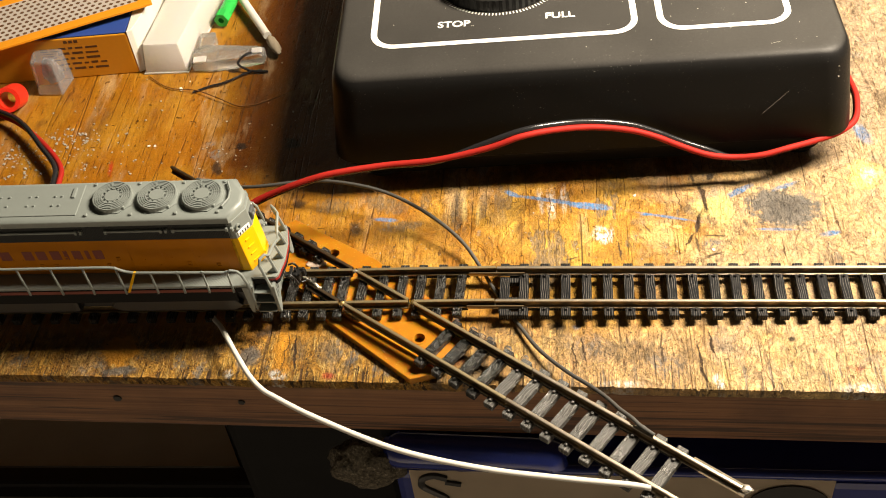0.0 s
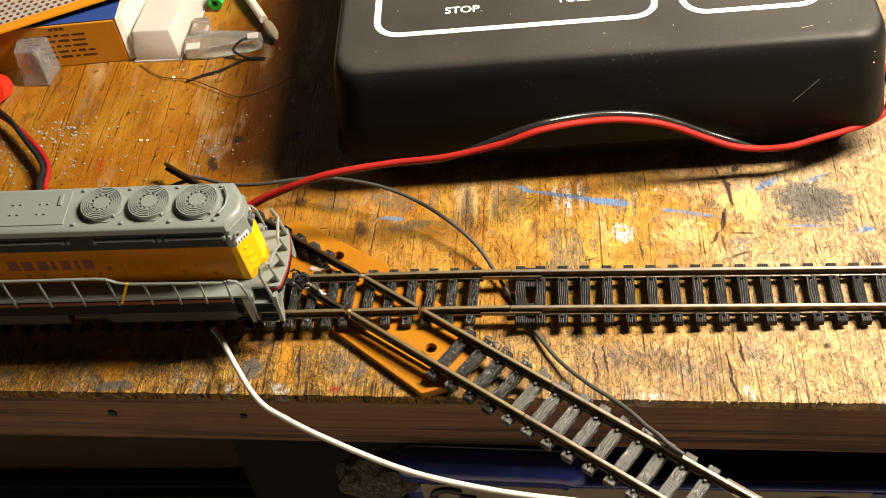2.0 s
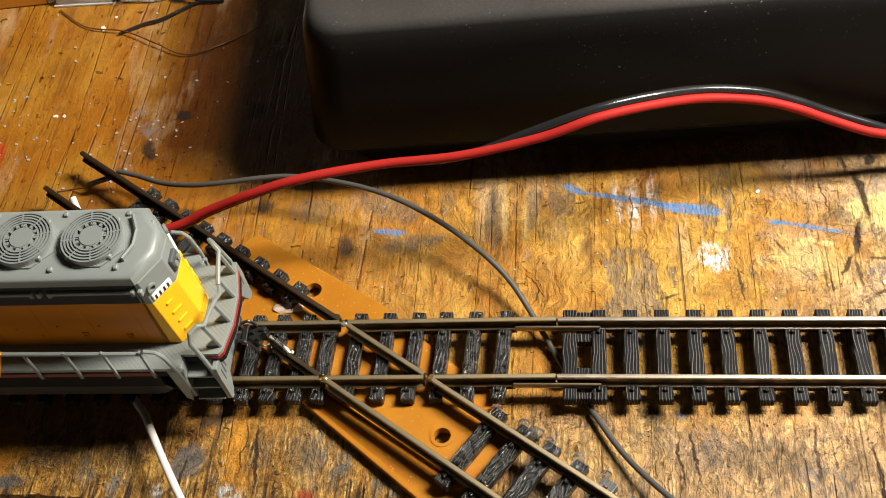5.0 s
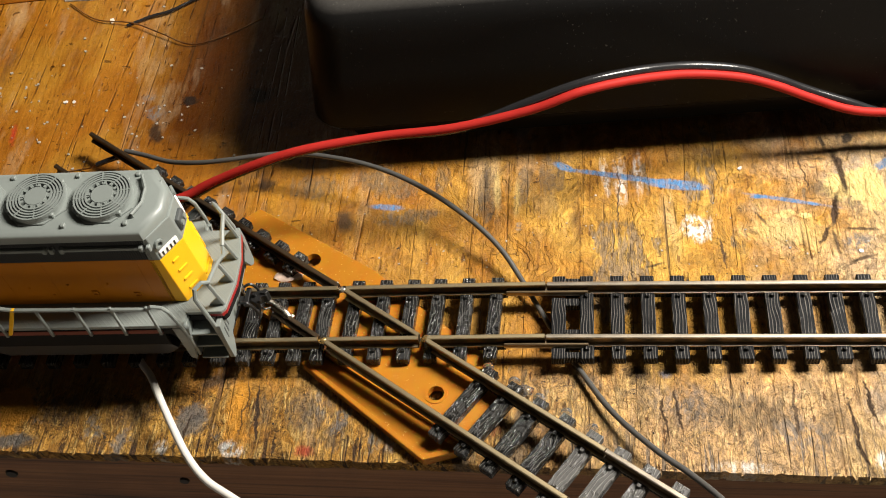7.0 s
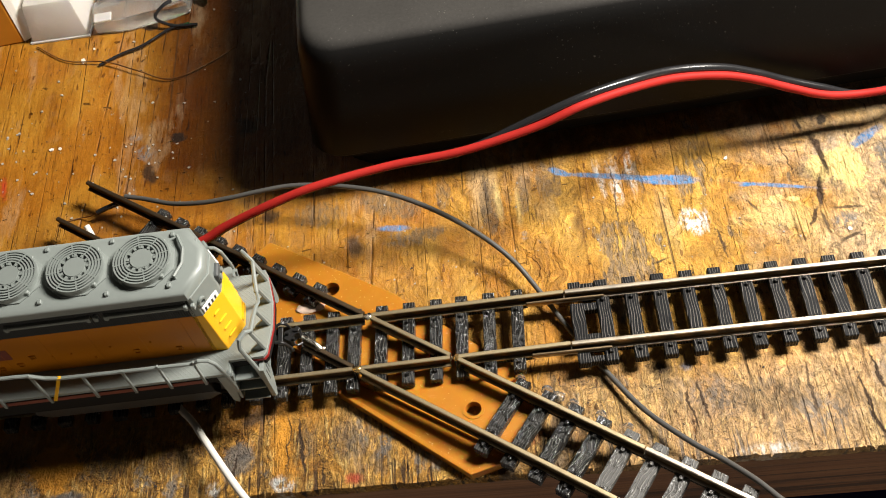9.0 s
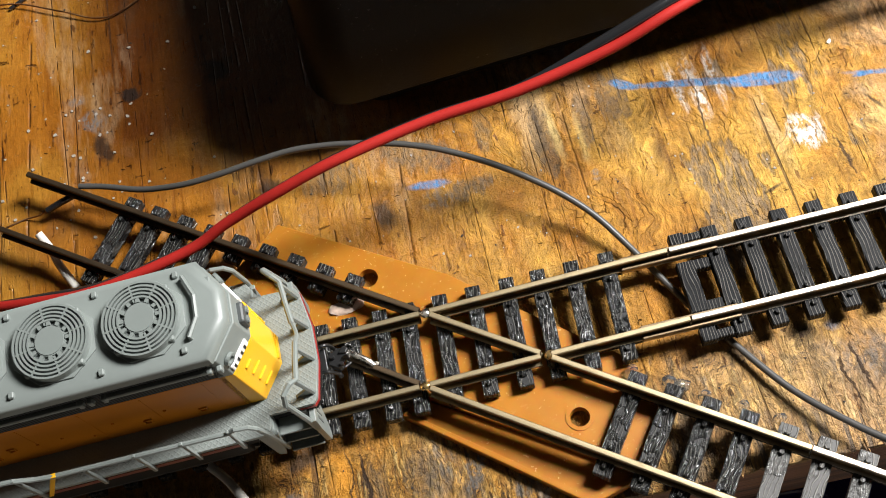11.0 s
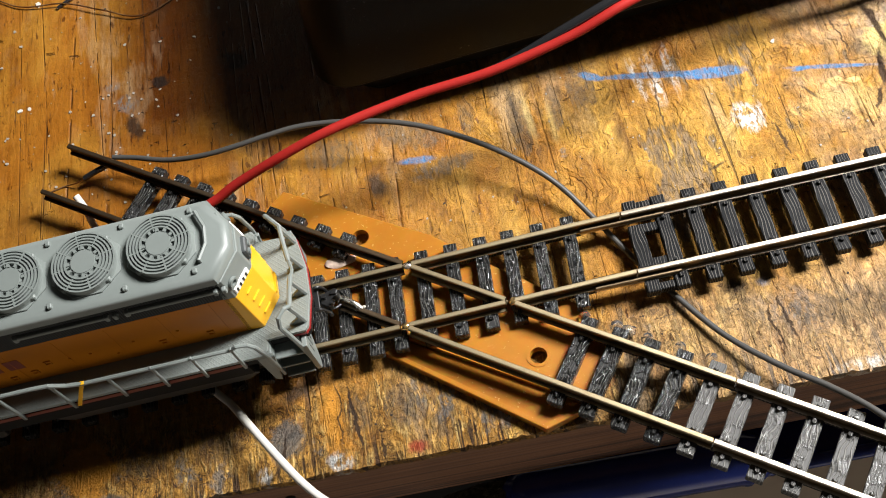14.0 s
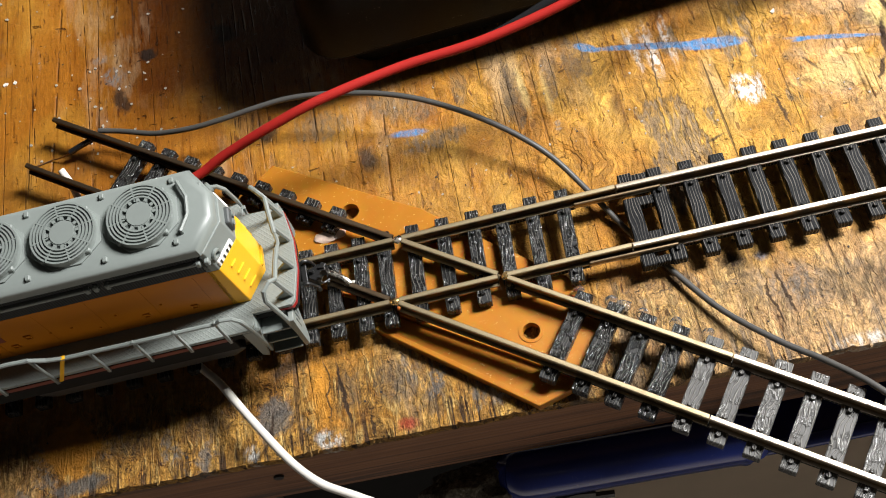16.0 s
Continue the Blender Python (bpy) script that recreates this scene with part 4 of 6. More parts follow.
def build_crossing():
    cr = thing("crossing_track", at(0, 0, 0), "diagonal model track crossing with black sleepers on orange bakelite plate", "model track")
    # base plate with a stepped front flange
    poly = [(-16.2, 30.3), (5.4, 16.2), (13.4, 8.7), (24.2, -0.6), (27.6, -8.6), (23.0, -15.2), (21.6, -15.6), (-0.4, -0.2), (-16, 11), (-28, 21)]
    bm = bmesh.new()
    prism(bm, poly, 0.9, 2.2, 0.18)
    holes = [(17.2, -7.4, 1.25), (-5.2, 18.6, 1.35), (12.6, 5.2, 0.5)]
    plate = part("base_plate", bm, BAKELITE, cr, "orange-brown bakelite base plate")
    cut = plate.modifiers.new("holes", "BOOLEAN")
    bm = bmesh.new()
    for x, y, r in holes:
        cyl(bm, x, y, 0.2, 3.2, r, 24)
    tool = put_mesh("t", bm, BAKELITE)
    tob = bpy.data.objects.new("t", tool)
    scene.collection.objects.link(tob)
    cut.object, cut.solver = tob, "EXACT"
    dg = bpy.context.evaluated_depsgraph_get()
    me = bpy.data.meshes.new_from_object(plate.evaluated_get(dg))
    plate.modifiers.remove(cut)
    plate.data = me
    bpy.data.objects.remove(tob)
    bm = bmesh.new()
    ring(bm, 17.2, -7.4, 2.1, 2.32, 1.25, 1.75, 28)
    part("eyelet", bm, BAKELITE, plate)
    # flange along the front edge and at the end
    bm = bmesh.new()
    prism(bm, [(-2.0, 0.6), (21.4, -15.3), (22.6, -15.2), (23.2, -16.2), (16.0, -18.2), (-4.4, -1.4)], 0.02, 1.35, 0.12)
    part("flange", bm, BAKELITE, plate)
    bm = bmesh.new()
    prism(bm, [(-4.4, -1.4), (15.9, -18.2), (23.0, -16.3), (22.6, -15.7), (16.0, -17.5), (-3.9, -0.9)], 1.3, 1.8, 0.16)
    part("lip", bm, BAKELITE, plate)
    # straight leg
    tie = tie_mesh("tie", 15.2, 2.0, 1.6, HS, TIE_WET)
    for x in (-21.5, -17.0, -12.9, -9.0, -4.9, -1.2, 3.2, 7.7, 12.2, 16.4, 20.9, 25.5):
        ob = part("tie", tie, TIE, cr)
        ob.matrix_basis = at(x, YS, RT - 1.8, 0, 0, -3.0)
    for i in range(14):
        ob = part("tie", tie, TIE, cr)
        ob.matrix_basis = at(-26 - 4.55 * i, YS, RT - 1.8)
    for side in (-1, 1):
        y = YS + HS * side
        cuts = sorted([meet(side, -1)[0], meet(side, 1)[0]])
        edges = [-128.0, cuts[0] - 0.7, cuts[0] + 0.7, cuts[1] - 0.7, cuts[1] + 0.7, 33.4]
        for a, b in zip(edges[::2], edges[1::2]):
            rail(cr, (a, y, RT), (b, y, RT), RAIL_DULL)
        for a, b in ((-22, -2), (15 if side < 0 else 3.2, 27.5)):
            bm = bmesh.new()
            box(bm, a, b, y - 0.55, y + 0.55, RT - 2.9, RT - 2.02)
            part("tie_web", bm, TIE, cr)
    # diagonal leg
    near = tie_mesh("tie", 13.9, 2.25, 1.6, HD, TIE_WET)
    tied = tie_mesh("tie", 13.9, 2.25, 1.6, HD, TIE_PALE)
    bm = bmesh.new()
    box(bm, -1.12, 1.12, -1.7, 2.4, -1.6, 0, 0.12, 1)
    for side in (-1, 1):
        cyl(bm, 0, side * 1.2, -0.05, 0.5, 0.38, 8, 0.3)
    stub = put_mesh("tie", bm, TIE_WET)
    for s in [23.4 + 4.66 * k for k in range(13)] + [-16.1 - 4.45 * k for k in range(9)]:
        p = D0 + DU * s
        if -36 < s < 0:
            p += DN * HD
        ob = part("tie", tied if s > 40 else stub if -36 < s < 0 else near, TIE, cr)
        ob.matrix_basis = at(p.x, p.y, RT - 1.8, 0, 0, -AD)
    for side in (-1, 1):
        cuts = sorted([meet(-1, side)[1], meet(1, side)[1]])
        spans = [(-68.4 if side > 0 else -67.6, cuts[0] - 0.8), (cuts[0] + 0.8, cuts[1] - 0.8), (cuts[1] + 0.8, 45.0), (45.2, 93.0 if side > 0 else 96.0)]
        if side < 0:
            spans = [(-67.6, -34.0), (-11.4, cuts[1] - 0.8), (cuts[1] + 0.8, 45.0), (45.2, 96.0)]
        for a, b in spans:
            rail(cr, (*diag(a, side), RT), (*diag(b, side), RT), RAIL_DARK if b < -5 or side < 0 and -12 < a < -11 else RAIL_DULL if a < 20 and b < 60 else RAIL)
        for a, b in ((22, 80), (-53, -15)):
            bm = bmesh.new()
            c, d = diag((a + b) / 2, side)
            box(bm, -(b - a) / 2, (b - a) / 2, -0.5, 0.5, RT - 2.9, RT - 2.02, 0, 2, Matrix.Translation((c, d, 0)) @ Euler((0, 0, radians(-AD))).to_matrix().to_4x4())
            part("tie_web", bm, TIE, cr)
    # solder at the frogs
    for k, (a, b) in enumerate(((-1, -1), (1, 1), (-1, 1))):
        x, s = meet(a, b)
        y = YS + HS * a
        blob(cr, "solder_blob", x + (0.6 if k == 2 else 0.1), y, RT - 0.55, 0.85, 0.6, 0.5, SOLDER if k == 1 else BRASS, "bright solder at the frog", k)
    blob(cr, "solder_blob", -6.4, 4.8, RT - 0.3, 0.8, 0.5, 0.4, SOLDER, "bright solder on the cut rail end", 5)
    # joiners at the overhanging end
    for side in (1, -1):
        bm = bmesh.new()
        tube(bm, [(*diag(82.5, side * 1.17), RT - 0.9), (*diag(94.0 if side > 0 else 90, side * 1.17), RT - 0.9)], 0.42, 8, 0)
        tube(bm, [(*diag(84.5, side * 0.86), RT - 1.4), (*diag(94.0 if side > 0 else 90, side * 0.86), RT - 1.4)], 0.42, 8, 0)
        part("rail_joiner", bm, RAIL, cr, "bright nickel rail joiner")
    blob(cr, "solder_blob", *diag(93.6, 1.12), RT - 0.9, 1.3, 1.0, 0.7, SOLDER, "blob of solder at the rail end", 8)
    # glue lumps on the outer sleeper ends
    rnd = random.Random(3)
    for s in (23.4, 28.1, 32.7, 37.4, 41.9):
        p = D0 + DU * (s - 1.2) + DN * (7.4 + rnd.uniform(-0.4, 0.6))
        blob(cr, "glue_lump", p.x, p.y, 2.7, 0.9, 0.7, 1.1, GLUE, "clear dried glue on the sleeper end", s)
    blob(cr, "glue_smear", -8.8, 15.2, 2.35, 2.7, 1.1, 0.5, SMEAR, "crumbly whitish glue smear on the base plate", 6)
    blob(cr, "glue_lump", 30.2, -6.3, 1.0, 1.4, 1.0, 0.8, GLUE, "clear dried glue on the sleeper end", 4)
    return cr


SMEAR = plastic("whitish_dry_glue", (0.58, 0.44, 0.35), 0.5, 0.5, 1.0, 1500)
GLUE = clear_material("clear_dried_glue", (0.80, 0.79, 0.77), 0.05, 0.95)
build_crossing()


def build_straight():
    st = thing("straight_track", at(33.5, YS + 0.05, 5.62, 0, 1.25, -0.15), "straight model track with black sleepers and bright nickel rails", "model track")
    tie = tie_mesh("tie", 15.4, 2.1, 1.55, HS)
    for k in range(24):
        ob = part("tie", tie, TIE, st)
        ob.matrix_basis = at(6.2 + 4.62 * k, 0, -1.8)
    for side in (-1, 1):
        rail(st, (0.2, HS * side, 0), (118.0, HS * side, 0), RAIL)
        bm = bmesh.new()
        box(bm, 3, 117, HS * side - 0.55, HS * side + 0.55, -2.95, -2.02)
        part("tie_web", bm, TIE, st)
        # rail joiner over both rail ends
        bm = bmesh.new()
        for d in (-1, 1):
            box(bm, -6.2, 6.4, HS * side + d * 0.72 - 0.2, HS * side + d * 0.72 + 0.2, -1.95, -1.05, 0.1, 1)
        box(bm, -6.2, 6.4, HS * side - 0.9, HS * side + 0.9, -2.12, -1.9, 0.08, 1)
        part("rail_joiner", bm, RAIL, st, "nickel rail joiner over the rail ends")
    # open end frame
    bm = bmesh.new()
    box(bm, 0.8, 3.0, -3.6, 3.6, -3.5, -1.95, 0.12, 1)
    for s in (-1, 1):
        box(bm, 2.8, 5.4, s * 2.9 - 0.7, s * 2.9 + 0.7, -3.5, -2.15, 0.1, 1)
        box(bm, 0.9, 2.9, s * 6.65 - 1.05, s * 6.65 + 1.05, -3.5, -1.8, 0.12, 1)
        box(bm, 2.5, 5.4, s * 6.9 - 0.55, s * 6.9 + 0.55, -3.5, -2.1, 0.1, 1)
    part("end_frame", bm, TIE, st, "black moulded end frame")
    bm = bmesh.new()
    cyl(bm, 6.2 + 4.62 * 3, 0.0, -2.1, -1.93, 0.55, 14)
    part("nail_hole", bm, BLACK, st)
    return st


build_straight()


# ---- the locomotive ----
def build_loco():
    lo = thing("model_locomotive", at(0, 4.65, RT, 3.0, 0, 0), "grey and yellow model diesel locomotive standing on the straight track", "model locomotive")
    X0, XN, XF = -128.0, -17.5, -15.0      # tail, corners and nose of the hood
    HW, ZW = 5.45, 12.9                     # half width of the hood, top of the walkway
    plan = [(X0, -HW), (XN, -HW), (XF, -1.7), (XF, 1.7), (XN, HW), (X0, HW)]

    def grown(d, nose=0.0):
        return [(X0, -HW - d), (XN + nose, -HW - d), (XF + nose, -1.7 - d * 0.4), (XF + nose, 1.7 + d * 0.4), (XN + nose, HW + d), (X0, HW + d)]

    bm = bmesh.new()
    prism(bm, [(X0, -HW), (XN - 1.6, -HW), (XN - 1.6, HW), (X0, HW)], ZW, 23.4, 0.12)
    hood = part("hood_side", bm, YELLOW_SHADED, lo, "yellow hood sides with their shade put into the colour")
    # panel seams, latches and hinges
    bm = bmesh.new()
    for x in range(-120, -20, 7):
        box(bm, x, x + 0.12, -HW - 0.05, -HW + 0.1, ZW + 0.5, 22.8)
    part("panel_seam", bm, YELLOW_SHADED, hood)
    rnd = random.Random(12)
    for k in range(26):
        x, z = -100.0 + 3.0 * k + rnd.uniform(-0.5, 0.5), rnd.choice((14.6, 15.2, 17.0, 17.6))
        w = rnd.choice((0.35, 0.35, 0.9))
        bm = bmesh.new()
        if w > 0.5:
            for a, b, c, d in ((x, x + w, z, z + 0.14), (x, x + w, z + 0.86, z + 1.0), (x, x + 0.14, z, z + 1.0), (x + w - 0.14, x + w, z, z + 1.0)):
                box(bm, a, b, -HW - 0.16, -HW + 0.1, c, d)
        else:
            box(bm, x, x + w, -HW - 0.18, -HW + 0.1, z, z + 0.35, 0.08, 1)
        part("latch", bm, YELLOW_SHADED, hood)
    bm = bmesh.new()
    prism(bm, [(X0, -HW), (XN - 1.6, -HW), (XN - 1.6, HW), (X0, HW)], 23.4, 28.2, 0.1)
    part("radiator_screen", bm, SCREEN, lo, "near-black radiator screens")
    # pale worn strip on the screen's upper edge
    bm = bmesh.new()
    for a, b in ((-31.5, -19.6), (-46.0, -33.6), (-78, -52)):
        box(bm, a, b, -HW - 0.50, -HW + 0.1, 26.2, 26.8, 0.12, 1)
        for x in (a, b - 0.5, b + 0.6):
            box(bm, x, x + 0.6, -HW - 0.62, -HW + 0.1, 25.9, 27.0, 0.12, 1)
    part("latch_strip", bm, GREY, lo)
    # lettering, illegible bars
    for k, x in enumerate((-71.8, -66.6, -63.6, -60.4, -57.4, -55.5, -52.6, -50.8)):
        w = (2.4, 2.2, 2.2, 2.2, 0.9, 2.0, 0.9, 2.1)[k]
        bm = bmesh.new()
        box(bm, x, x + w, -HW - 0.05, -HW + 0.1, 17.6, 20.4, 0.0)
        part("lettering_bar", bm, LETTER, hood, "dark red lettering bar")
    # roof: flat top, sloped shoulders, lip
    rb = bmesh.new()
    loft(rb, [(grown(0.22, -1.4), 28.1), (grown(0.22, -1.4), 29.3), (grown(0.0, -1.6), 29.75), (grown(-0.35, -1.9), 30.05), (grown(-0.9, -2.5), 30.2)])
    roof = part("roof", rb, GREY, lo, "light grey roof", 35)
    bm = bmesh.new()
    box(bm, X0, -51.2, -4.35, 4.35, 30.1, 30.42, 0.12)
    part("roof_panel", bm, GREY, roof)
    bm = bmesh.new()
    for x in (-55.5, -57, -61, -62.5, -67, -69):
        for y in (-1.6, 1.0):
            cyl(bm, x, y, 30.3, 30.75, 0.3, 8, 0.2)
    for x in range(-124, -20, 4):
        for y in (-4.9, 4.9):
            cyl(bm, x, y, 29.3, 29.85, 0.14, 6)
    box(bm, -53.4, -52.6, 0.4, 3.2, 30.3, 30.8, 0.15)
    cyl(bm, -71.5, 0.8, 30.3, 31.2, 1.6, 18, 1.3)
    part("roof_fittings", bm, GREY, roof)
    # lifting eyes along the gutter and the bent grab iron
    bm = bmesh.new()
    tube(bm, [(-20.2, 3.6, 30.1), (-20.2, 3.6, 30.8), (-19.2, 1.2, 30.8), (-19.2, -1.2, 30.8), (-20.2, -3.2, 30.8), (-20.2, -3.2, 30.1)], 0.26, 6, 0)
    part("grab_iron", bm, GREY, roof)
    bm = bmesh.new()
    for x, y in ((-21.0, 4.2), (-29.8, 4.3), (-39.4, 4.3), (-49, 4.3), (-21.0, -4.3), (-29.8, -4.4), (-39.4, -4.4), (-49, -4.4)):
        box(bm, x - 0.3, x + 0.3, y - 0.35, y + 0.35, 30.0, 30.6, 0.1, 1)
    box(bm, -18.2, -17.5, 2.6, 3.4, 28.9, 30.0, 0.15, 1)
    part("lifting_eyes", bm, GREY, roof)
    # cooling fans
    for fx in (-24.9, -34.5, -44.1):
        bm = bmesh.new()
        prism(bm, [(fx + 4.75 * math.cos(2 * math.pi * (i + 0.5) / 8), 4.5 * math.sin(2 * math.pi * (i + 0.5) / 8)) for i in range(8)], 30.15, 30.45, 0.08)
        cyl(bm, fx, 0, 30.3, 31.0, 4.15, 36, 4.0)
        fan = part("cooling_fan", bm, GREY, lo, "round roof cooling fan with a ringed guard", 40)
        # the well's recess shade comes from a darker copy of the roof grey
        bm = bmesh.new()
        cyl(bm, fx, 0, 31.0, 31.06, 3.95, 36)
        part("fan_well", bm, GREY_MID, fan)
        bm = bmesh.new()
        for r in (4.0, 3.58, 3.16, 2.74, 2.32):
            ring(bm, fx, 0, 30.9, 31.42 + 0.08 * (4.0 - r), r - 0.14, r + 0.08, 40)
        for i in range(8):
            a = 2 * math.pi * i / 8 + 0.2
            box(bm, 1.8, 4.0, -0.09, 0.09, 31.0, 31.46, 0, 1, Matrix.Translation((fx, 0, 0)) @ Euler((0, 0, a)).to_matrix().to_4x4())
        for i in range(12):
            a = 2 * math.pi * i / 12
            box(bm, 1.7, 2.25, -0.2, 0.2, 31.0, 31.5, 0, 1, Matrix.Translation((fx, 0, 0)) @ Euler((0, 0, a)).to_matrix().to_4x4())
        part("fan_guard", bm, GREY, fan)
        bm = bmesh.new()
        cyl(bm, fx, 0, 30.9, 31.5, 1.75, 32, 1.65, None, 0.1)
        part("fan_hub", bm, GREY, fan, "", 35)
        for i in range(4):
            a = math.pi / 4 + i * math.pi / 2
            bm = bmesh.new()
            box(bm, fx + 4.0 * math.cos(a) - 0.32, fx + 4.0 * math.cos(a) + 0.32, 4.0 * math.sin(a) - 0.32, 4.0 * math.sin(a) + 0.32, 30.2, 31.1, 0.12, 1)
            part("fan_lug", bm, GREY, fan)
    # hood end: yellow below, grey above
    bm = bmesh.new()

    def end(d):
        return [(XN - 2.4, -HW), (XN - d, -HW), (XF - d, -1.7), (XF - d, 1.7), (XN - d, HW), (XN - 2.4, HW)]

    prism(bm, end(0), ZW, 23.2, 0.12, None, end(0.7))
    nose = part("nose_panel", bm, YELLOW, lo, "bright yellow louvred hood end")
    way = Vector((XF - XN, HW - 1.7, 0)).normalized()
    bm = bmesh.new()
    lean = math.atan2(way.y, way.x)
    for side in (-1, 1):
        for k, z in enumerate((21.2, 19.0, 16.9, 14.8)):
            p = Vector((XN, -HW, z)) + way * 2.2
            mm = Matrix.Translation((p.x - 0.6 * (z - ZW) / 9.0, p.y if side < 0 else -p.y, z)) @ Euler((0, 0, lean if side < 0 else -lean)).to_matrix().to_4x4()
            box(bm, -0.85, 0.85 if k else 0.3, -0.22, 0.22, -0.22, 0.22, 0.14, 2, mm)
    box(bm, XF - 0.35, XF + 0.12, -1.5, 1.5, 14.0, 14.5, 0.1, 1)
    part("louvres", bm, YELLOW, nose)
    bm = bmesh.new()
    prism(bm, end(0.7), 23.2, 28.2, 0.12, None, end(1.1))
    part("end_cap", bm, GREY, lo, "grey upper hood end")
    # number boards with bars, headlight
    for side in (-1, 1):
        p = Vector((XN - 0.78, -HW, 24.1)) + way * 2.1
        ang = math.atan2(way.y, way.x)
        mm = Matrix.Translation((p.x, p.y if side < 0 else -p.y, 24.1)) @ Euler((0, 0, ang if side < 0 else -ang)).to_matrix().to_4x4()
        bm = bmesh.new()
        box(bm, -1.7, 1.7, -0.25, 0.25, -0.62, 0.62, 0.15, 2, mm)
        nb = part("number_board", bm, WHITE_INK, lo, "white number board with dark bars")
        bm = bmesh.new()
        for u in (-1.2, -0.45, 0.3, 1.0):
            box(bm, u - 0.13, u + 0.13, side * 0.26 - 0.05, side * 0.26 + 0.05, -0.4, 0.4, 0, 1, mm)
        part("number_bar", bm, BLACK, nb)
        bm = bmesh.new()
        mm2 = Matrix.Translation((p.x - 0.5, p.y - 1.0 if side < 0 else -p.y + 1.0, 26.0)) @ Euler((0, 0, ang if side < 0 else -ang)).to_matrix().to_4x4()
        ring(bm, 0, 0, -0.2, 0.2, 0.45, 0.75, 16, mm2 @ Euler((radians(90), 0, 0)).to_matrix().to_4x4())
        part("class_light", bm, GREY, lo)
    bm = bmesh.new()
    box(bm, XF - 1.6, XF - 0.3, -1.2, 1.2, 24.2, 26.6, 0.3)
    head = part("headlight", bm, GREY_DARK, lo, "dark twin headlight housing")
    bm = bmesh.new()
    for y in (-0.55, 0.55):
        cyl(bm, 0, 0, 0, 0.25, 0.45, 14, 0.45, Matrix.Translation((XF - 0.35, y, 25.4)) @ Euler((0, radians(90), 0)).to_matrix().to_4x4())
    part("lens", bm, GREY, head)
    # walkway deck, sill and stripe
    front = [(-18.0, -9.6), (-17.5, -8.9), (-17.5, -7.3), (-12.2, -7.3), (-11.7, -6.7), (-10.9, -2.2), (-10.9, 2.2), (-11.7, 6.7), (-12.2, 7.3), (-17.5, 7.3), (-17.5, 8.9), (-18.0, 9.6)]
    deck = [(X0, -9.6)] + front + [(X0, 9.6)]
    bm = bmesh.new()
    prism(bm, deck, 12.2, ZW, 0.08)
    part("walkway", bm, TREAD, lo, "grey tread-plate walkway")
    bm = bmesh.new()
    prism(bm, [(-14.0, -7.36), (-12.15, -7.36), (-11.63, -6.72), (-10.82, -2.22), (-10.82, 2.22), (-11.63, 6.72), (-12.15, 7.36), (-14.0, 7.36)], 11.7, 12.25)
    part("red_stripe", bm, RED_PAINT, lo)
    bm = bmesh.new()
    prism(bm, [(a, b * 0.98) for a, b in deck], 10.4, 11.8, 0.1)
    for k in (-1, 1):
        box(bm, X0, -21.0, k * 9.0 - 0.35, k * 9.0 + 0.35, 7.4, 11.0, 0.1)
    part("sill", bm, SILL, lo)
    # red stripe below the walkway; a darker red carries its shade
    bm = bmesh.new()
    for k in (-1, 1):
        box(bm, X0, -21.0, k * 9.42 - 0.06, k * 9.42 + 0.06, 10.7, 11.6)
    part("side_stripe", bm, LETTER, lo, "red side stripe darkened to stand for shade")
    # pilot, steps
    bm = bmesh.new()
    box(bm, -14.4, -13.4, -7.6, 7.6, 3.6, 11.8, 0.2)
    part("pilot", bm, GREY, lo, "grey pilot plate")
    flip = Matrix(((1, 0, 0, 0), (0, 0, 1, 0), (0, 1, 0, 0), (0, 0, 0, 1)))
    for s in (-1, 1):
        steps = bmesh.new()
        prism(steps, [(-19.0, 4.0), (-18.2, 3.4), (-17.0, 11.9), (-19.4, 11.9)], s * 9.2 - 0.3, s * 9.2 + 0.3, 0.08, flip)
        box(steps, -17.9, -17.4, s * 7.8 - 1.4, s * 7.8 + 1.4, 4.0, 11.9, 0.08, 1)
        steps = part("corner_steps", steps, GREY, lo, "grey corner steps")
        for z, out in ((3.4, 0.5), (6.2, 0.2), (9.0, 0.0)):
            bm = bmesh.new()
            box(bm, -17.4, -13.4, s * (7.6 + out) - 1.3, s * (7.6 + out) + 1.3, z, z + 0.4, 0.08, 1)
            part("tread", bm, GREY, steps)
        # the outer foot of the pilot, narrowing downwards, with its slots
        bm = bmesh.new()
        turn = Matrix.Translation((-12.9, 0, 0)) @ Matrix(((0, 0, 1, 0), (s, 0, 0, 0), (0, 1, 0, 0), (0, 0, 0, 1)))
        prism(bm, [(4.4, 11.4), (8.9, 11.4), (9.1, 8.6), (9.0, 3.0), (8.4, 2.5), (7.4, 3.4), (5.6, 7.4)], -0.35, 0.35, 0.08, turn)
        foot = part("pilot_foot", bm, GREY, lo, "grey slotted pilot foot")
        bm = bmesh.new()
        for k in range(3):
            box(bm, 6.3 + 0.75 * k, 6.55 + 0.75 * k, 8.0 - 0.5 * k, 10.2 - 0.3 * k, 0.34, 0.40, 0, 1, turn)
        part("slot", bm, GREY_DARK, foot)
    # handrails
    for s in (-1, 1):
        y = s * 9.75
        bm = bmesh.new()
        run = [(-17.5, y * 0.97, 7.0), (-17.7, y * 0.99, ZW), (-18.3, y, 16.6), (-19.0, y, 17.8), (-20.4, y, 18.1), (-21.4, y, 17.4), (-22.5, y, 17.5), (-41.0, y, 17.9), (-43.0, y, 18.4), (-45.0, y, 19.6), (-47.0, y, 19.8), (-124, y, 19.8)]
        tube(bm, run, 0.30, 8, 0)
        hand = part("side_handrail", bm, GREY, lo, "pale grey side handrail")
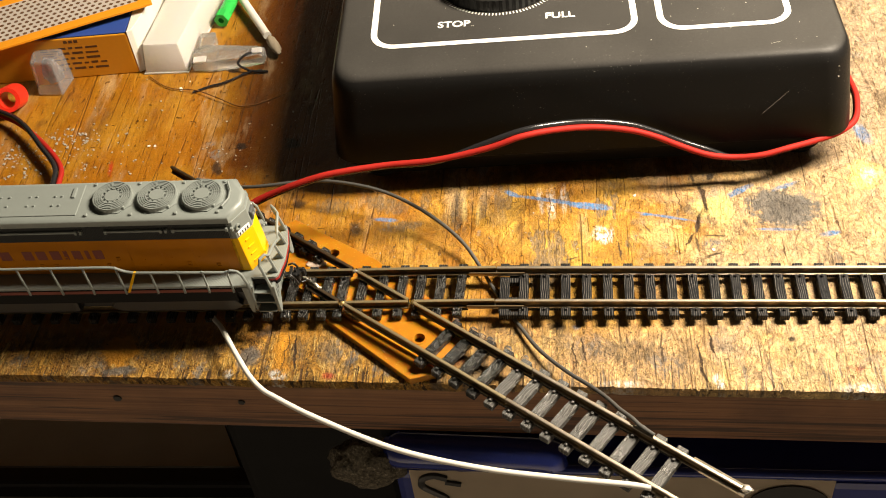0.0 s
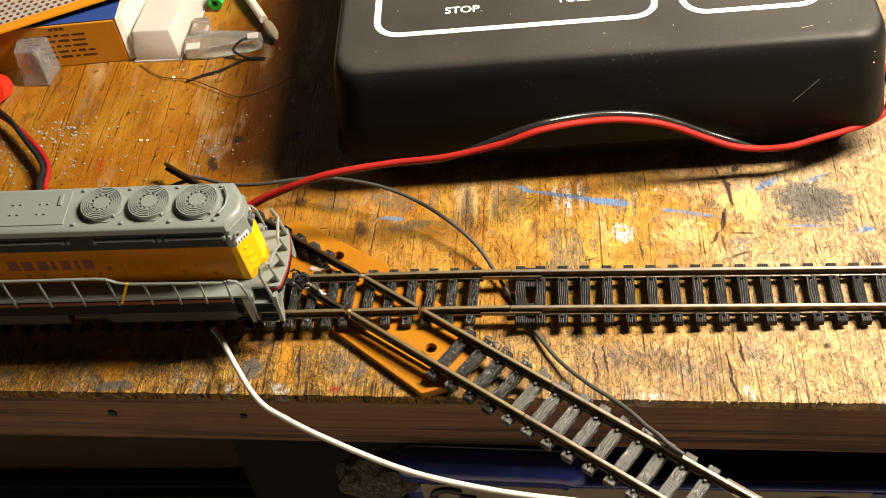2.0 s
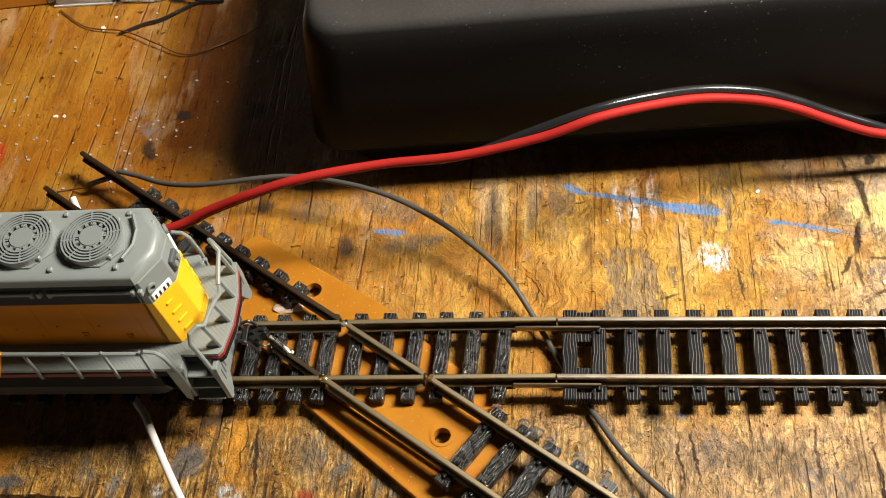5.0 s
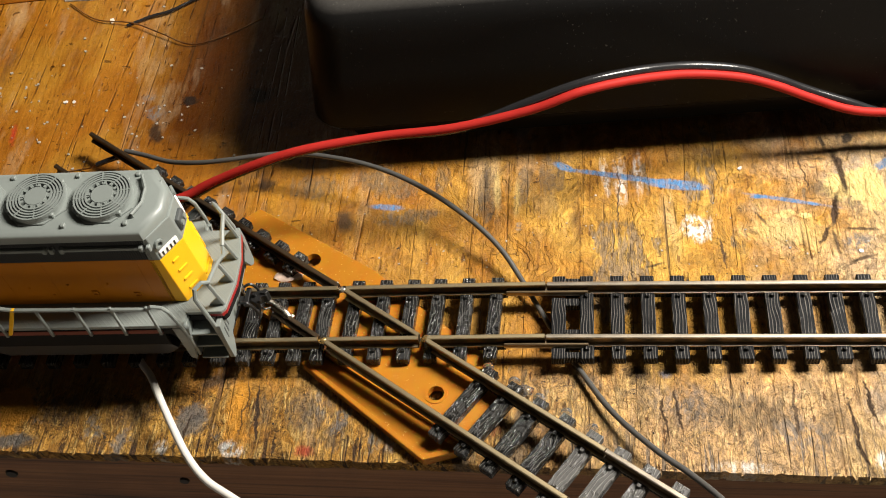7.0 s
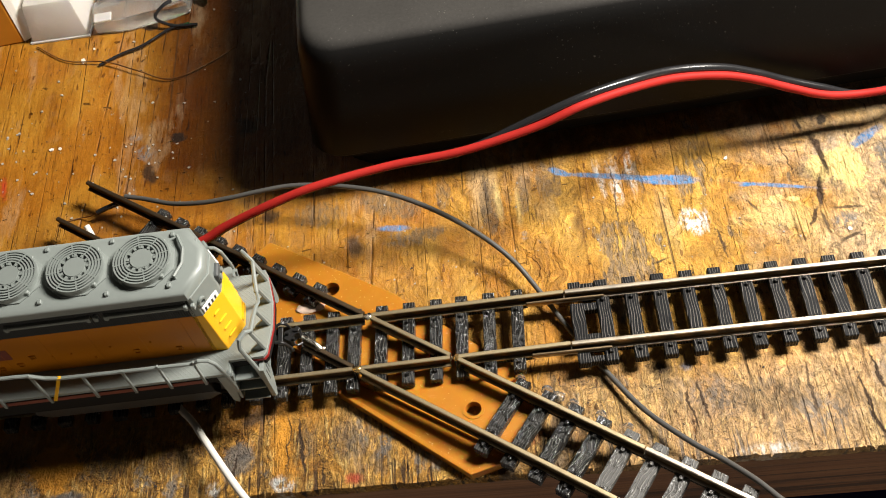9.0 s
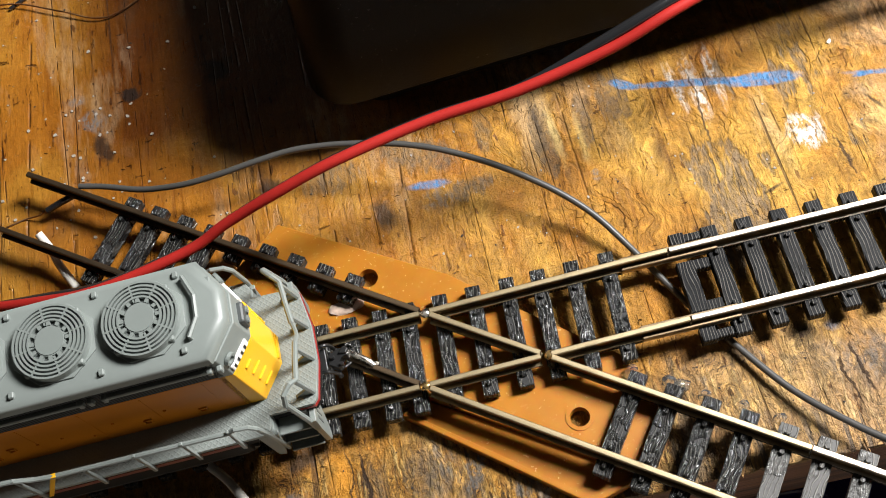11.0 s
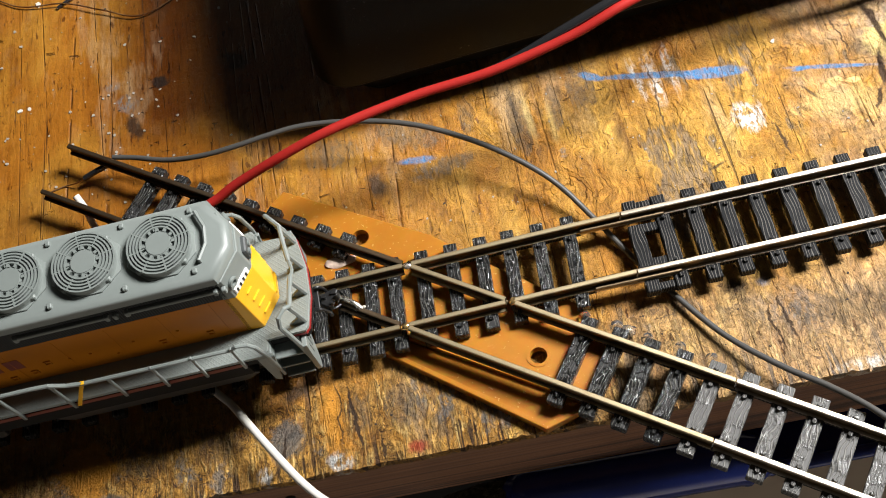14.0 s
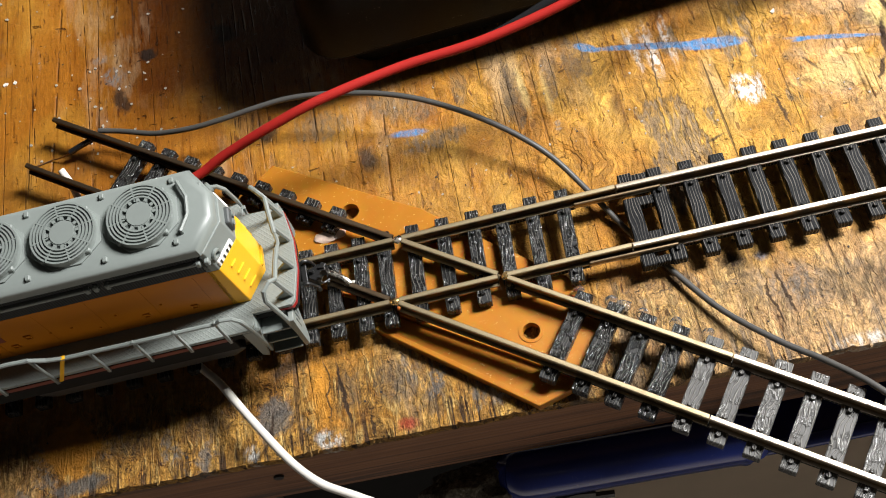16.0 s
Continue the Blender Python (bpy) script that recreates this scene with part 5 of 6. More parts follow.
        for x in (-21.2, -26.5, -31.9, -37.8, -44.9, -52.1, -59.2, -66.7, -74, -81, -88, -96, -104):
            bm = bmesh.new()
            z1 = 18.1 if x > -42 else 19.9
            prism(bm, [(x - 0.22, 10.9), (x + 0.22, 10.9), (x + 0.15, z1), (x - 0.15, z1)], y - 0.20, y + 0.20, 0.06, Matrix(((1, 0, 0, 0), (0, 0, 1, 0), (0, 1, 0, 0), (0, 0, 0, 1))))
            part("stanchion", bm, GREY, hand)
        bm = bmesh.new()
        prism(bm, [(-44.5, 11.6), (-43.9, 11.6), (-40.7, 18.2), (-41.3, 18.2)], y - 0.26, y + 0.26, 0.06, Matrix(((1, 0, 0, 0), (0, 0, 1, 0), (0, 1, 0, 0), (0, 0, 0, 1))))
        part("yellow_post", bm, YELLOW, hand, "yellow painted stanchion")
        # end rails: the corner post, bent inwards at its top, and the rail along the platform
        bm = bmesh.new()
        tube(bm, [(-13.0, s * 8.6, 5.2), (-13.4, s * 8.7, 12.0), (-14.4, s * 8.3, 17.6), (-14.2, s * 7.6, 19.0), (-13.4, s * 6.6, 19.2), (-12.7, s * 6.0, 18.4), (-12.5, s * 3.4, 17.9), (-12.3, s * 1.2, 17.2)], 0.34, 8, 0)
        endr = part("end_handrail", bm, GREY, lo, "bent grey end handrail")
        for px, py, pz in ((-11.5, 2.0, 17.3), (-12.1, 6.0, 18.4)):
            bm = bmesh.new()
            tube(bm, [(px + 0.1, s * py, ZW), (px - 0.9, s * py, pz)], 0.30, 6, 0)
            part("stanchion", bm, GREY, endr)
            bm = bmesh.new()
            prism(bm, [(-2.0, 0), (0.2, 0), (0.2, 0.5), (-0.2, 2.0)], -0.16, 0.16, 0, Matrix.Translation((px, s * py, ZW)) @ flip)
            part("gusset", bm, GREY, endr)
    bm = bmesh.new()
    tube(bm, [(-12.3, -1.3, 17.2), (-12.1, 0, 16.7), (-12.3, 1.3, 17.2)], 0.26, 6, 5)
    part("chain", bm, GREY, lo)
    # coupler, frame, fuel tank, trucks
    bm = bmesh.new()
    box(bm, -13, -10.2, -0.7, 0.7, 4.2, 5.4, 0.2)
    prism(bm, [(-10.4, -0.8), (-9.0, -1.7), (-8.3, -1.5), (-8.7, -0.5), (-8.0, 0.3), (-7.1, 0.2), (-7.0, 1.2), (-8.4, 1.7), (-10.4, 0.9)], 3.7, 6.0, 0.15)
    prism(bm, [(-8.6, 0.6), (-7.2, 0.4), (-6.7, 1.2), (-7.6, 1.8)], 3.4, 6.5, 0.2)
    cyl(bm, -9.6, 0.2, 5.8, 6.9, 0.45, 10, 0.35)
    cyl(bm, -8.2, -1.2, 5.6, 6.6, 0.32, 8)
    box(bm, -11.6, -10.6, -2.2, 2.2, 5.4, 6.2, 0.15)
    for y in (-2.0, 2.0):
        tube(bm, [(-12.0, y, 6.8), (-10.6, y * 1.15, 7.2), (-9.6, y * 1.2, 5.8), (-9.2, y * 1.05, 3.8)], 0.32, 7, 5)
        cyl(bm, -9.2, y * 1.05, 2.9, 4.0, 0.45, 8)
    tube(bm, [(-9.0, -0.4, 3.8), (-8.6, -0.3, 1.8), (-7.4, 0.4, 1.3)], 0.22, 6, 5)
    bmesh.ops.transform(bm, matrix=Matrix.Translation((-12.4, 0, 4.6)) @ Matrix.Scale(0.74, 4) @ Matrix.Translation((12.4, 0, -4.6)), verts=bm.verts)
    part("coupler", bm, BLACK, lo, "black knuckle coupler")
    bm = bmesh.new()
    box(bm, X0, -16.5, -6.6, 6.6, 2.6, 10.5, 0.3)
    part("underframe", bm, BLACK, lo)
    bm = bmesh.new()
    box(bm, -90, -58, -8.6, 8.6, 2.4, 10.2, 1.2)
    part("fuel_tank", bm, BLACK, lo)
    for tx in (-36, -110):
        bm = bmesh.new()
        for s in (-1, 1):
            prism(bm, [(-15, 4.2), (-13, 2.6), (13, 2.6), (15, 4.2), (13, 6.6), (-13, 6.6)], s * 7.4 - 0.7, s * 7.4 + 0.7, 0.25, Matrix.Translation((tx, 0, 0)) @ Matrix(((1, 0, 0, 0), (0, 0, 1, 0), (0, 1, 0, 0), (0, 0, 0, 1))))
        box(bm, tx - 13, tx + 13, -5.6, 5.6, 4.4, 7.0, 0.3)
        truck = part("truck", bm, BLACK, lo, "black truck side frames")
        for wx in (-10, 0, 10):
            for s in (-1, 1):
                bm = bmesh.new()
                cyl(bm, 0, 0, -0.9, 0.9, 3.1, 24, 3.1, Matrix.Translation((tx + wx, s * 4.6, 3.12)) @ Euler((radians(90), 0, 0)).to_matrix().to_4x4(), 0.15)
                part("wheel", bm, BLACK, truck)
    return lo


build_loco()


# ---- the controller ----
def rounded(x0, x1, y0, y1, r, n=6):
    out = []
    for cx, cy, a0 in ((x1 - r, y1 - r, 0), (x0 + r, y1 - r, 90), (x0 + r, y0 + r, 180), (x1 - r, y0 + r, 270)):
        for k in range(n + 1):
            a = radians(a0 + 90 * k / n)
            out.append((cx + r * math.cos(a), cy + r * math.sin(a)))
    return out


def line_loop(bm, outer, inner, z0, z1):
    k = len(outer)
    rows = [[bm.verts.new((x, y, z)) for x, y in loop] for loop, z in ((outer, z0), (outer, z1), (inner, z1), (inner, z0))]
    for a in range(3):
        for i in range(k):
            bm.faces.new((rows[a][i], rows[a][(i + 1) % k], rows[a + 1][(i + 1) % k], rows[a + 1][i]))


def text_mesh(text, size, mat):
    cu = bpy.data.curves.new("t", "FONT")
    cu.body, cu.size, cu.align_x, cu.align_y, cu.extrude, cu.offset = text, size, "CENTER", "CENTER", 0.02, size * 0.018
    ob = bpy.data.objects.new("t", cu)
    scene.collection.objects.link(ob)
    me = bpy.data.meshes.new_from_object(ob.evaluated_get(bpy.context.evaluated_depsgraph_get()))
    bpy.data.objects.remove(ob)
    me.transform(Matrix.Scale(MM, 4))
    me.materials.clear()
    me.materials.append(mat)
    return me


def build_pack():
    W, D = 123.0, 96.0
    pk = thing("power_controller", at(-6.6, 41.0, 0, 0, 0, 2.4), "black plastic train power controller with dial and white printed lines", "controller")
    # upper shell: stacked outlines with soft corners
    bm = bmesh.new()
    levels = [(10.0, 0.3, 6.0), (10.2, -0.2, 6.1), (10.5, -0.35, 6.2), (20, 1.2, 6.4), (28.0, 2.5, 6.8), (29.2, 2.75, 6.9), (30.2, 3.1, 7.0), (31.0, 3.65, 7.1), (31.6, 4.35, 7.2), (32.0, 5.2, 7.3), (32.2, 6.1, 7.4), (32.3, 7.2, 7.5)]
    rows = [[bm.verts.new((x, y, z)) for x, y in rounded(0 + d * 0.6, W - d * 0.6, d, D - d * 0.5, r)] for z, d, r in levels]
    for a, b in zip(rows, rows[1:]):
        for i in range(len(a)):
            bm.faces.new((a[i], a[(i + 1) % len(a)], b[(i + 1) % len(a)], b[i]))
    bm.faces.new(rows[0][::-1])
    bm.faces.new(rows[-1])
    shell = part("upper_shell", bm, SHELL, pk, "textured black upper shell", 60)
    bm = bmesh.new()
    prism(bm, rounded(4.5, W - 4.5, 5.0, D - 4, 5), 2.0, 10.0)
    prism(bm, rounded(0.9, W - 0.9, 1.0, D - 0.9, 6), 8.4, 9.5)
    part("base", bm, CASE_BASE, pk, "black lower tray")
    for x in (10, W - 10):
        for y in (10, D - 10):
            bm = bmesh.new()
            cyl(bm, x, y, 0, 2.2, 4, 18)
            part("foot", bm, BLACK, pk)
    Z = 32.3
    def plan(x, y):
        """From bench millimetres to the case's own."""
        a = radians(-2.4)
        dx, dy = x + 6.6, y - 41.0
        return dx * math.cos(a) - dy * math.sin(a), dx * math.sin(a) + dy * math.cos(a)
    for x0, x1, yb in ((3.4, 67.2, 56.4), (71.6, 102.6, 59.2)):
        a, b = plan(x0, yb)
        c, d = plan(x1, yb)
        bm = bmesh.new()
        line_loop(bm, rounded(a, c, b, b + 34, 6, 8), rounded(a + 1.5, c - 1.5, b + 1.5, b + 32.5, 4.6, 8), Z - 0.05, Z + 0.05)
        part("printed_frame", bm, WHITE_INK, shell, "white printed rounded frame")
    for word, x, y in (("STOP", 23.1, 65.4), ("FULL", 48.5, 67.4)):
        a, b = plan(x, y)
        ob = part("printed_word", text_mesh(word, 3.3, WHITE_INK), WHITE_INK, shell)
        ob.location = (a * MM, b * MM, (Z + 0.04) * MM)
    kx, ky = plan(33.4, 85.0)
    bm = bmesh.new()
    for i in range(120):
        a = 2 * math.pi * i / 120
        box(bm, 15.7, 16.6, -0.13, 0.13, Z - 0.02, Z + 0.06, 0, 1, Matrix.Translation((kx, ky, 0)) @ Euler((0, 0, a)).to_matrix().to_4x4())
    tagged(part("dial_ticks", bm, WHITE_INK, shell, "ring of white tick marks"), kind="stuff")
    bm = bmesh.new()
    k = 120
    prof = [(kx + (15.2 + 0.22 * (i % 2)) * math.cos(2 * math.pi * i / k), ky + (15.2 + 0.22 * (i % 2)) * math.sin(2 * math.pi * i / k)) for i in range(k)]
    prism(bm, prof, Z, Z + 3.2)
    cyl(bm, kx, ky, Z + 3.2, Z + 11, 9, 48, 8, None, 0.6)
    part("dial", bm, BLACK, pk, "black ribbed speed dial")
    # lint and dust specks
    bm = bmesh.new()
    rnd = random.Random(21)
    for i in range(170):
        x, z = rnd.uniform(4, W - 4), rnd.uniform(11, 29)
        y = 0.0 + (z - 10) * 0.16 - 0.10
        s = rnd.choice((0.04, 0.05, 0.07, 0.08, 0.14))
        box(bm, x - s, x + s, y - 0.06, y + 0.1, z - s * rnd.uniform(0.4, 1), z + s * 0.7, 0, 1)
    for i in range(60):
        x, y, s = rnd.uniform(6, W - 6), rnd.uniform(7, 50), rnd.choice((0.04, 0.06, 0.10))
        box(bm, x - s, x + s, y - s, y + s, Z - 0.02, Z + 0.08, 0, 1)
    tagged(part("dust_specks", bm, DUST, shell), kind="stuff")
    bm = bmesh.new()
    tube(bm, [(101, 0.75, 17), (104, 1.15, 20), (107, 1.6, 23)], 0.03, 5, 4)
    tube(bm, [(103, 7.5, Z), (105.5, 8.2, Z)], 0.035, 5, 4)
    part("scratch", bm, DUST, shell)
    return pk


DUST = plastic("pale_dust", (0.42, 0.39, 0.34), 0.8)
build_pack()

# ---- wires ----
TWIN = [(-140, 91, 2.2), (-107.5, 74.3, 2.6), (-98, 68.1, 3), (-88.2, 58.7, 3.6), (-81.5, 50, 3.5), (-80, 42, 3), (-74, 33, 4), (-60, 27, 7), (-47, 23, 10.5), (-38, 21.5, 12.5), (-26, 23.2, 13.4), (-20, 24.4, 15.6), (-12, 25.2, 18.6), (-4, 26.4, 20.3),
        (8, 28.4, 20.6), (20, 28.9, 21.3), (32, 30.0, 23.4), (40, 31.6, 25.3), (48, 34.8, 24.2), (56, 38.6, 21.3), (64, 40.4, 18.6), (70, 40.9, 16.0), (76, 41.2, 12.6), (82.4, 41.0, 9.8), (88.6, 41.6, 8.2), (94.8, 41.6, 8.6), (101.0, 43.0, 9.3), (107.4, 45.0, 9.6), (113.4, 47.6, 9.8), (117.6, 51.6, 10.0), (119.2, 58, 10.3), (119.4, 66, 9.5), (117.5, 90, 6)]


def beside(i):
    """How the second conductor lies beside the first: it rolls from behind to below and back on top."""
    if i < 3:
        return (-0.3, 0.3, 1.3)
    if i < 8:
        return (-1.35, -0.3, 0.4)
    if i < 16:
        return (0.3, 1.0, -1.15)
    return (0, 1.1, 0.75) if i < 21 else (0, 1.4, 0.3) if i < 24 else (0, 1.1, -1.1)


twin = thing("twin_wire", at(0, 0, 0), "red and black twin hook-up wire looping past the controller", "wire")
part("red_conductor", tube(bmesh.new(), TWIN, 0.72, 10, 8, 0.03), RED_WIRE, twin, "red insulated conductor", 60)
part("black_conductor", tube(bmesh.new(), [(x + beside(i)[0], y + beside(i)[1], z + beside(i)[2]) for i, (x, y, z) in enumerate(TWIN)], 0.72, 10, 8, 0.03), BLACK_WIRE, twin, "black insulated conductor", 60)
wire_thing("grey_wire", [(-43.4, 43.6, 4.2), (-39.6, 42.4, 4.2), (-34.0, 39.9, 4.8), (-28.0, 38.2, 6.0), (-22.5, 37.7, 6.9), (-17.2, 37.8, 7.5), (-12.1, 37.9, 7.8), (-7.0, 37.2, 8.0), (-1.8, 35.9, 8.1), (3.3, 34.3, 8.0), (8.3, 32.1, 7.7), (13.2, 29.3, 7.1), (18.0, 26.1, 6.1), (22.7, 22.3, 4.8), (26.4, 18.4, 3.4), (29.8, 13.0, 2.0), (34.4, 4.4, 1.0), (38.6, -3.1, 1.2),
                          (43.2, -10.6, 1.7), (48.8, -17.2, 2.9), (53.1, -21.3, 3.8), (56.6, -25.2, 4.8), (59.2, -28.8, 5.6), (61.4, -31.4, 6.3), (63.2, -33.6, 6.45), (65.6, -35.6, 6.4)], 0.44, GREY_WIRE, "thin dark grey wire arching under the track joint", "wire")
wire_thing("white_wire", [(-34, 5, 3.4), (-30.0, -1.4, 3.2), (-27.4, -4.6, 3.6), (-24.8, -8.8, 4.4), (-21.4, -14.2, 4.8), (-18.0, -19.2, 5.0), (-14.8, -22.7, 5.0), (-11.4, -25.0, 5.0), (-1.8, -30.3, 5.0), (15.2, -37.6, 4.6), (32.2, -41.8, 4.4), (48.4, -44.2, 4.6), (60.0, -45.7, 5.0), (64.4, -46.6, 5.2)], 0.58, WHITE_WIRE, "white insulated wire hanging over the bench edge", "wire")
wire_thing("white_wire", [(-49.3, 36.7, 5.5), (-48.9, 35.9, 4.9), (-48.6, 35.2, 3.8), (-48.3, 34.2, 3.0), (-47.7, 32.4, 2.3), (-45, 27, 1.5), (-43, 21, 1.1)], 0.58, WHITE_WIRE, "white insulated wire soldered to the rail end", "wire")
# the diagonal rail's bright cut end, added as a short bent bar
wire_thing("frog_wire", [(-11.0, 7.9, 5.7), (-9.8, 7.3, 6.3), (-8.4, 6.4, 6.5), (-7.0, 5.4, 6.2), (-6.2, 4.6, 5.7)], 0.40, SOLDER, "bright cut end of the diagonal rail near the frog", "wire")
wire_thing("sleeved_wire", [(-43.6, 43.2, 3.7), (-44.8, 42.8, 3.5), (-47.2, 42.5, 2.9), (-49.2, 42.3, 2.2)], 0.5, BLACK_WIRE, "short black sleeved wire end below the rail", "wire")
wire_thing("wire_strand", [(-48.9, 42.3, 2.3), (-51.0, 42.5, 1.2), (-53.6, 43.1, 0.25), (-56.5, 42.6, 0.2)], 0.12, BRONZE_STRAND, "thin bare copper strand", "wire")


# ---- loose things on the bench ----
ORANGE_CARD = plastic("orange_card", (0.66, 0.25, 0.012), 0.55, 0.08, 0.06)
AMBER_CARD = plastic("amber_printed_card", (0.60, 0.25, 0.018), 0.5, 0.12, 0.08)
BLUE_CARD = plastic("blue_printed_card", (0.02, 0.055, 0.24), 0.5, 0.1, 0.05)
WHITE_CARD = plastic("white_card", (0.60, 0.575, 0.52), 0.6, 0.05, 0.06)
BROWN_INK = plastic("brown_print", (0.09, 0.035, 0.008), 0.6)
FOIL = plastic("grey_perforated_foil", (0.42, 0.38, 0.34), 0.5, 0.15, 0.1)
MILKY = clear_material("milky_plastic", (0.86, 0.83, 0.79), 0.5, 0.55)
MILKY.node_tree.nodes["Principled BSDF"].inputs["Subsurface Weight"].default_value = 0.5
MILKY.node_tree.nodes["Principled BSDF"].inputs["Subsurface Radius"].default_value = (0.003, 0.003, 0.0025)
CLEAR = clear_material("clear_scratched_plastic", (0.86, 0.84, 0.80), 0.18, 0.88)
CLOUDY = clear_material("cloudy_acrylic", (0.62, 0.62, 0.64), 0.10, 0.82)
GREEN = clear_material("green_plastic", (0.02, 0.55, 0.10), 0.25, 0.35)
RED_CAP = plastic("orange_red_plastic", (0.72, 0.030, 0.016), 0.35, 0.15, 0.25)
RED_CAP.node_tree.nodes["Principled BSDF"].inputs["Subsurface Weight"].default_value = 0.3
RED_CAP.node_tree.nodes["Principled BSDF"].inputs["Subsurface Radius"].default_value = (0.002, 0.0004, 0.0002)
BRONZE = metal("dull_copper_wire", (0.30, 0.16, 0.07), 0.4, (0.05, 0.03, 0.02), 0.7, 400)
COTTON = plastic("grubby_cotton", (0.30, 0.25, 0.18), 0.9, 0.25, 0.6)

CHIP = plastic("pale_chips", (0.34, 0.31, 0.27), 0.18, 0.4, 0.4)

carton = thing("small_carton", at(-72.6, 94.4, 0, 0, 0, 4.0), "flattened amber and blue printed cardboard carton with small print", "carton")
bm = bmesh.new()
box(bm, -62, 0, 0, 48, 0.05, 13.6, 0.35)
part("carton_body", bm, AMBER_CARD, carton, "amber printed card")
bm = bmesh.new()
box(bm, -62, -0.2, 0.3, 47.8, 13.6, 14.0, 0.1)
part("carton_lid", bm, BLUE_CARD, carton, "blue printed top")
bm = bmesh.new()
prism(bm, [(0.15, -0.1), (1.6, 1.0), (4.5, 14), (5.5, 44), (0.15, 47)], 0.05, 14.3, 0.2)
part("end_flap", bm, WHITE_CARD, carton, "white inner end flap")
rnd = random.Random(5)
bm = bmesh.new()
for row in range(5):
    x = -26.0
    while x < -8.5 - row * 0.5:
        w = rnd.uniform(1.2, 4.0)
        z = 3.0 + row * 1.75
        box(bm, x, min(x + w, -8), -0.03, 0.1, z, z + rnd.uniform(0.55, 0.8))
        x += w + 0.8
for k in range(3):
    box(bm, -18.5 + 1.5 * k, -17.4 + 1.5 * k, -0.03, 0.1, 12.0, 12.9)
part("print_bar", bm, BROWN_INK, carton, "brown small print")

card = thing("perforated_card", at(-107.5, 85.5, 15.4, -3.0, -1.5, 23.5), "orange card with a grey honeycomb pattern resting on the carton", "card")
bm = bmesh.new()
box(bm, -30, 45, 0, 3.4, 0, 0.8, 0.15)
box(bm, 41.4, 45, 3.4, 24, 0, 0.8, 0.15)
box(bm, -30, 45, 24, 27.4, 0, 0.8, 0.15)
part("border", bm, ORANGE_CARD, card, "orange card border")
bm = bmesh.new()
box(bm, -30, 41.5, 3.3, 24.1, 0.05, 0.55)
sheet = part("honeycomb_sheet", bm, FOIL, card, "grey honeycomb sheet")
bm = bmesh.new()
for j in range(10):
    for i in range(36):
        cyl(bm, -29 + i * 2.0 + (j % 2) * 1.0, 4.5 + j * 2.05, 0.5, 0.58, 0.66, 6)
tagged(part("honeycomb_hole", bm, BROWN_INK, sheet, "dark honeycomb holes"), kind="stuff")

tub = thing("translucent_tray", at(-64.3, 93.4, 0, 0, 0, 0), "translucent white plastic tray lying beside the carton", "tray")
bm = bmesh.new()
prism(bm, [(-6.4, 0), (6.4, 0), (12.5, 60), (-2.5, 60)], 0.1, 9.5, 0.9, None, [(-5.2, 1.2), (5.4, 1.2), (11.6, 59), (-1.6, 59)])
part("tray_body", bm, MILKY, tub, "", 30)
bm = bmesh.new()
prism(bm, [(-6.6, -0.2), (6.6, -0.2), (12.7, 60.2), (-2.7, 60.2)], 0.02, 0.5, 0.1)
part("tray_rim", bm, MILKY, tub)

clip = thing("clear_plastic_clip", at(-46.6, 98.5, 0, 0, 0, 4), "clear scratched plastic connector clip with a wire stub", "clip")
bm = bmesh.new()
prism(bm, [(-10, -4.4), (-3, -5.4), (7, -3.2), (10.5, -3.4), (11, 0.2), (8, 1.6), (-2, 2.2), (-6, 3.4), (-10.2, 2.0)], 0.1, 3.6, 0.6)
part("clip_body", bm, CLEAR, clip, "", True)
bm = bmesh.new()
box(bm, -9, -4.5, 1.6, 9.0, 0.1, 4.2, 0.5)
part("clip_tab", bm, CLEAR, clip)
bm = bmesh.new()
box(bm, -9.3, -5.6, -5.0, -2.4, 3.6, 4.1, 0.2)
box(bm, 7.2, 10.3, -2.8, -0.4, 3.5, 4.2, 0.3)
part("clip_contact", bm, MILKY, clip)
bm = bmesh.new()
tube(bm, [(9, -1, 3), (6, -3.6, 4.2), (3.5, -5.2, 2.4), (7, -7, 1), (12, -7.5, 0.6)], 0.35, 6, 6)
part("wire_stub", bm, BLACK_WIRE, clip)

bm = bmesh.new()
ring(bm, 0, 0, 0, 17, 1.2, 2.0, 20, Euler((radians(-90), 0, radians(-6))).to_matrix().to_4x4())
ring(bm, 0, 0, -0.6, 2.5, 1.0, 2.3, 6, Euler((radians(-90), 0, radians(-6))).to_matrix().to_4x4())
tubeob = part("green_plastic_tube", bm, GREEN)
tubeob.location = (-0.0518, 0.1150, 0.0028)
tagged(tubeob, "short green plastic tube lying on the bench", "tube")

swab = thing("cotton_swab", at(0, 0, 0), "used cotton swab with a grubby tip", "swab")
part("swab_stick", tube(bmesh.new(), [(-58, 144, 3.4), (-47.1, 124.6, 3.0), (-36.5, 106.5, 2.4)], 1.25, 10, 4), WHITE_CARD, swab, "", True)
bm = bmesh.new()
bmesh.ops.create_icosphere(bm, subdivisions=3, radius=1)
for v in bm.verts:
    v.co *= 1 + 0.15 * noise.noise(v.co * 3)
bmesh.ops.transform(bm, matrix=Matrix.Translation((-33.8, 101.9, 2.3)) @ Euler((0, 0, radians(-60))).to_matrix().to_4x4() @ Matrix.Diagonal((4.8, 1.5, 1.4, 1)), verts=bm.verts)
part("swab_tip", bm, COTTON, swab, "grubby cotton tip", True)

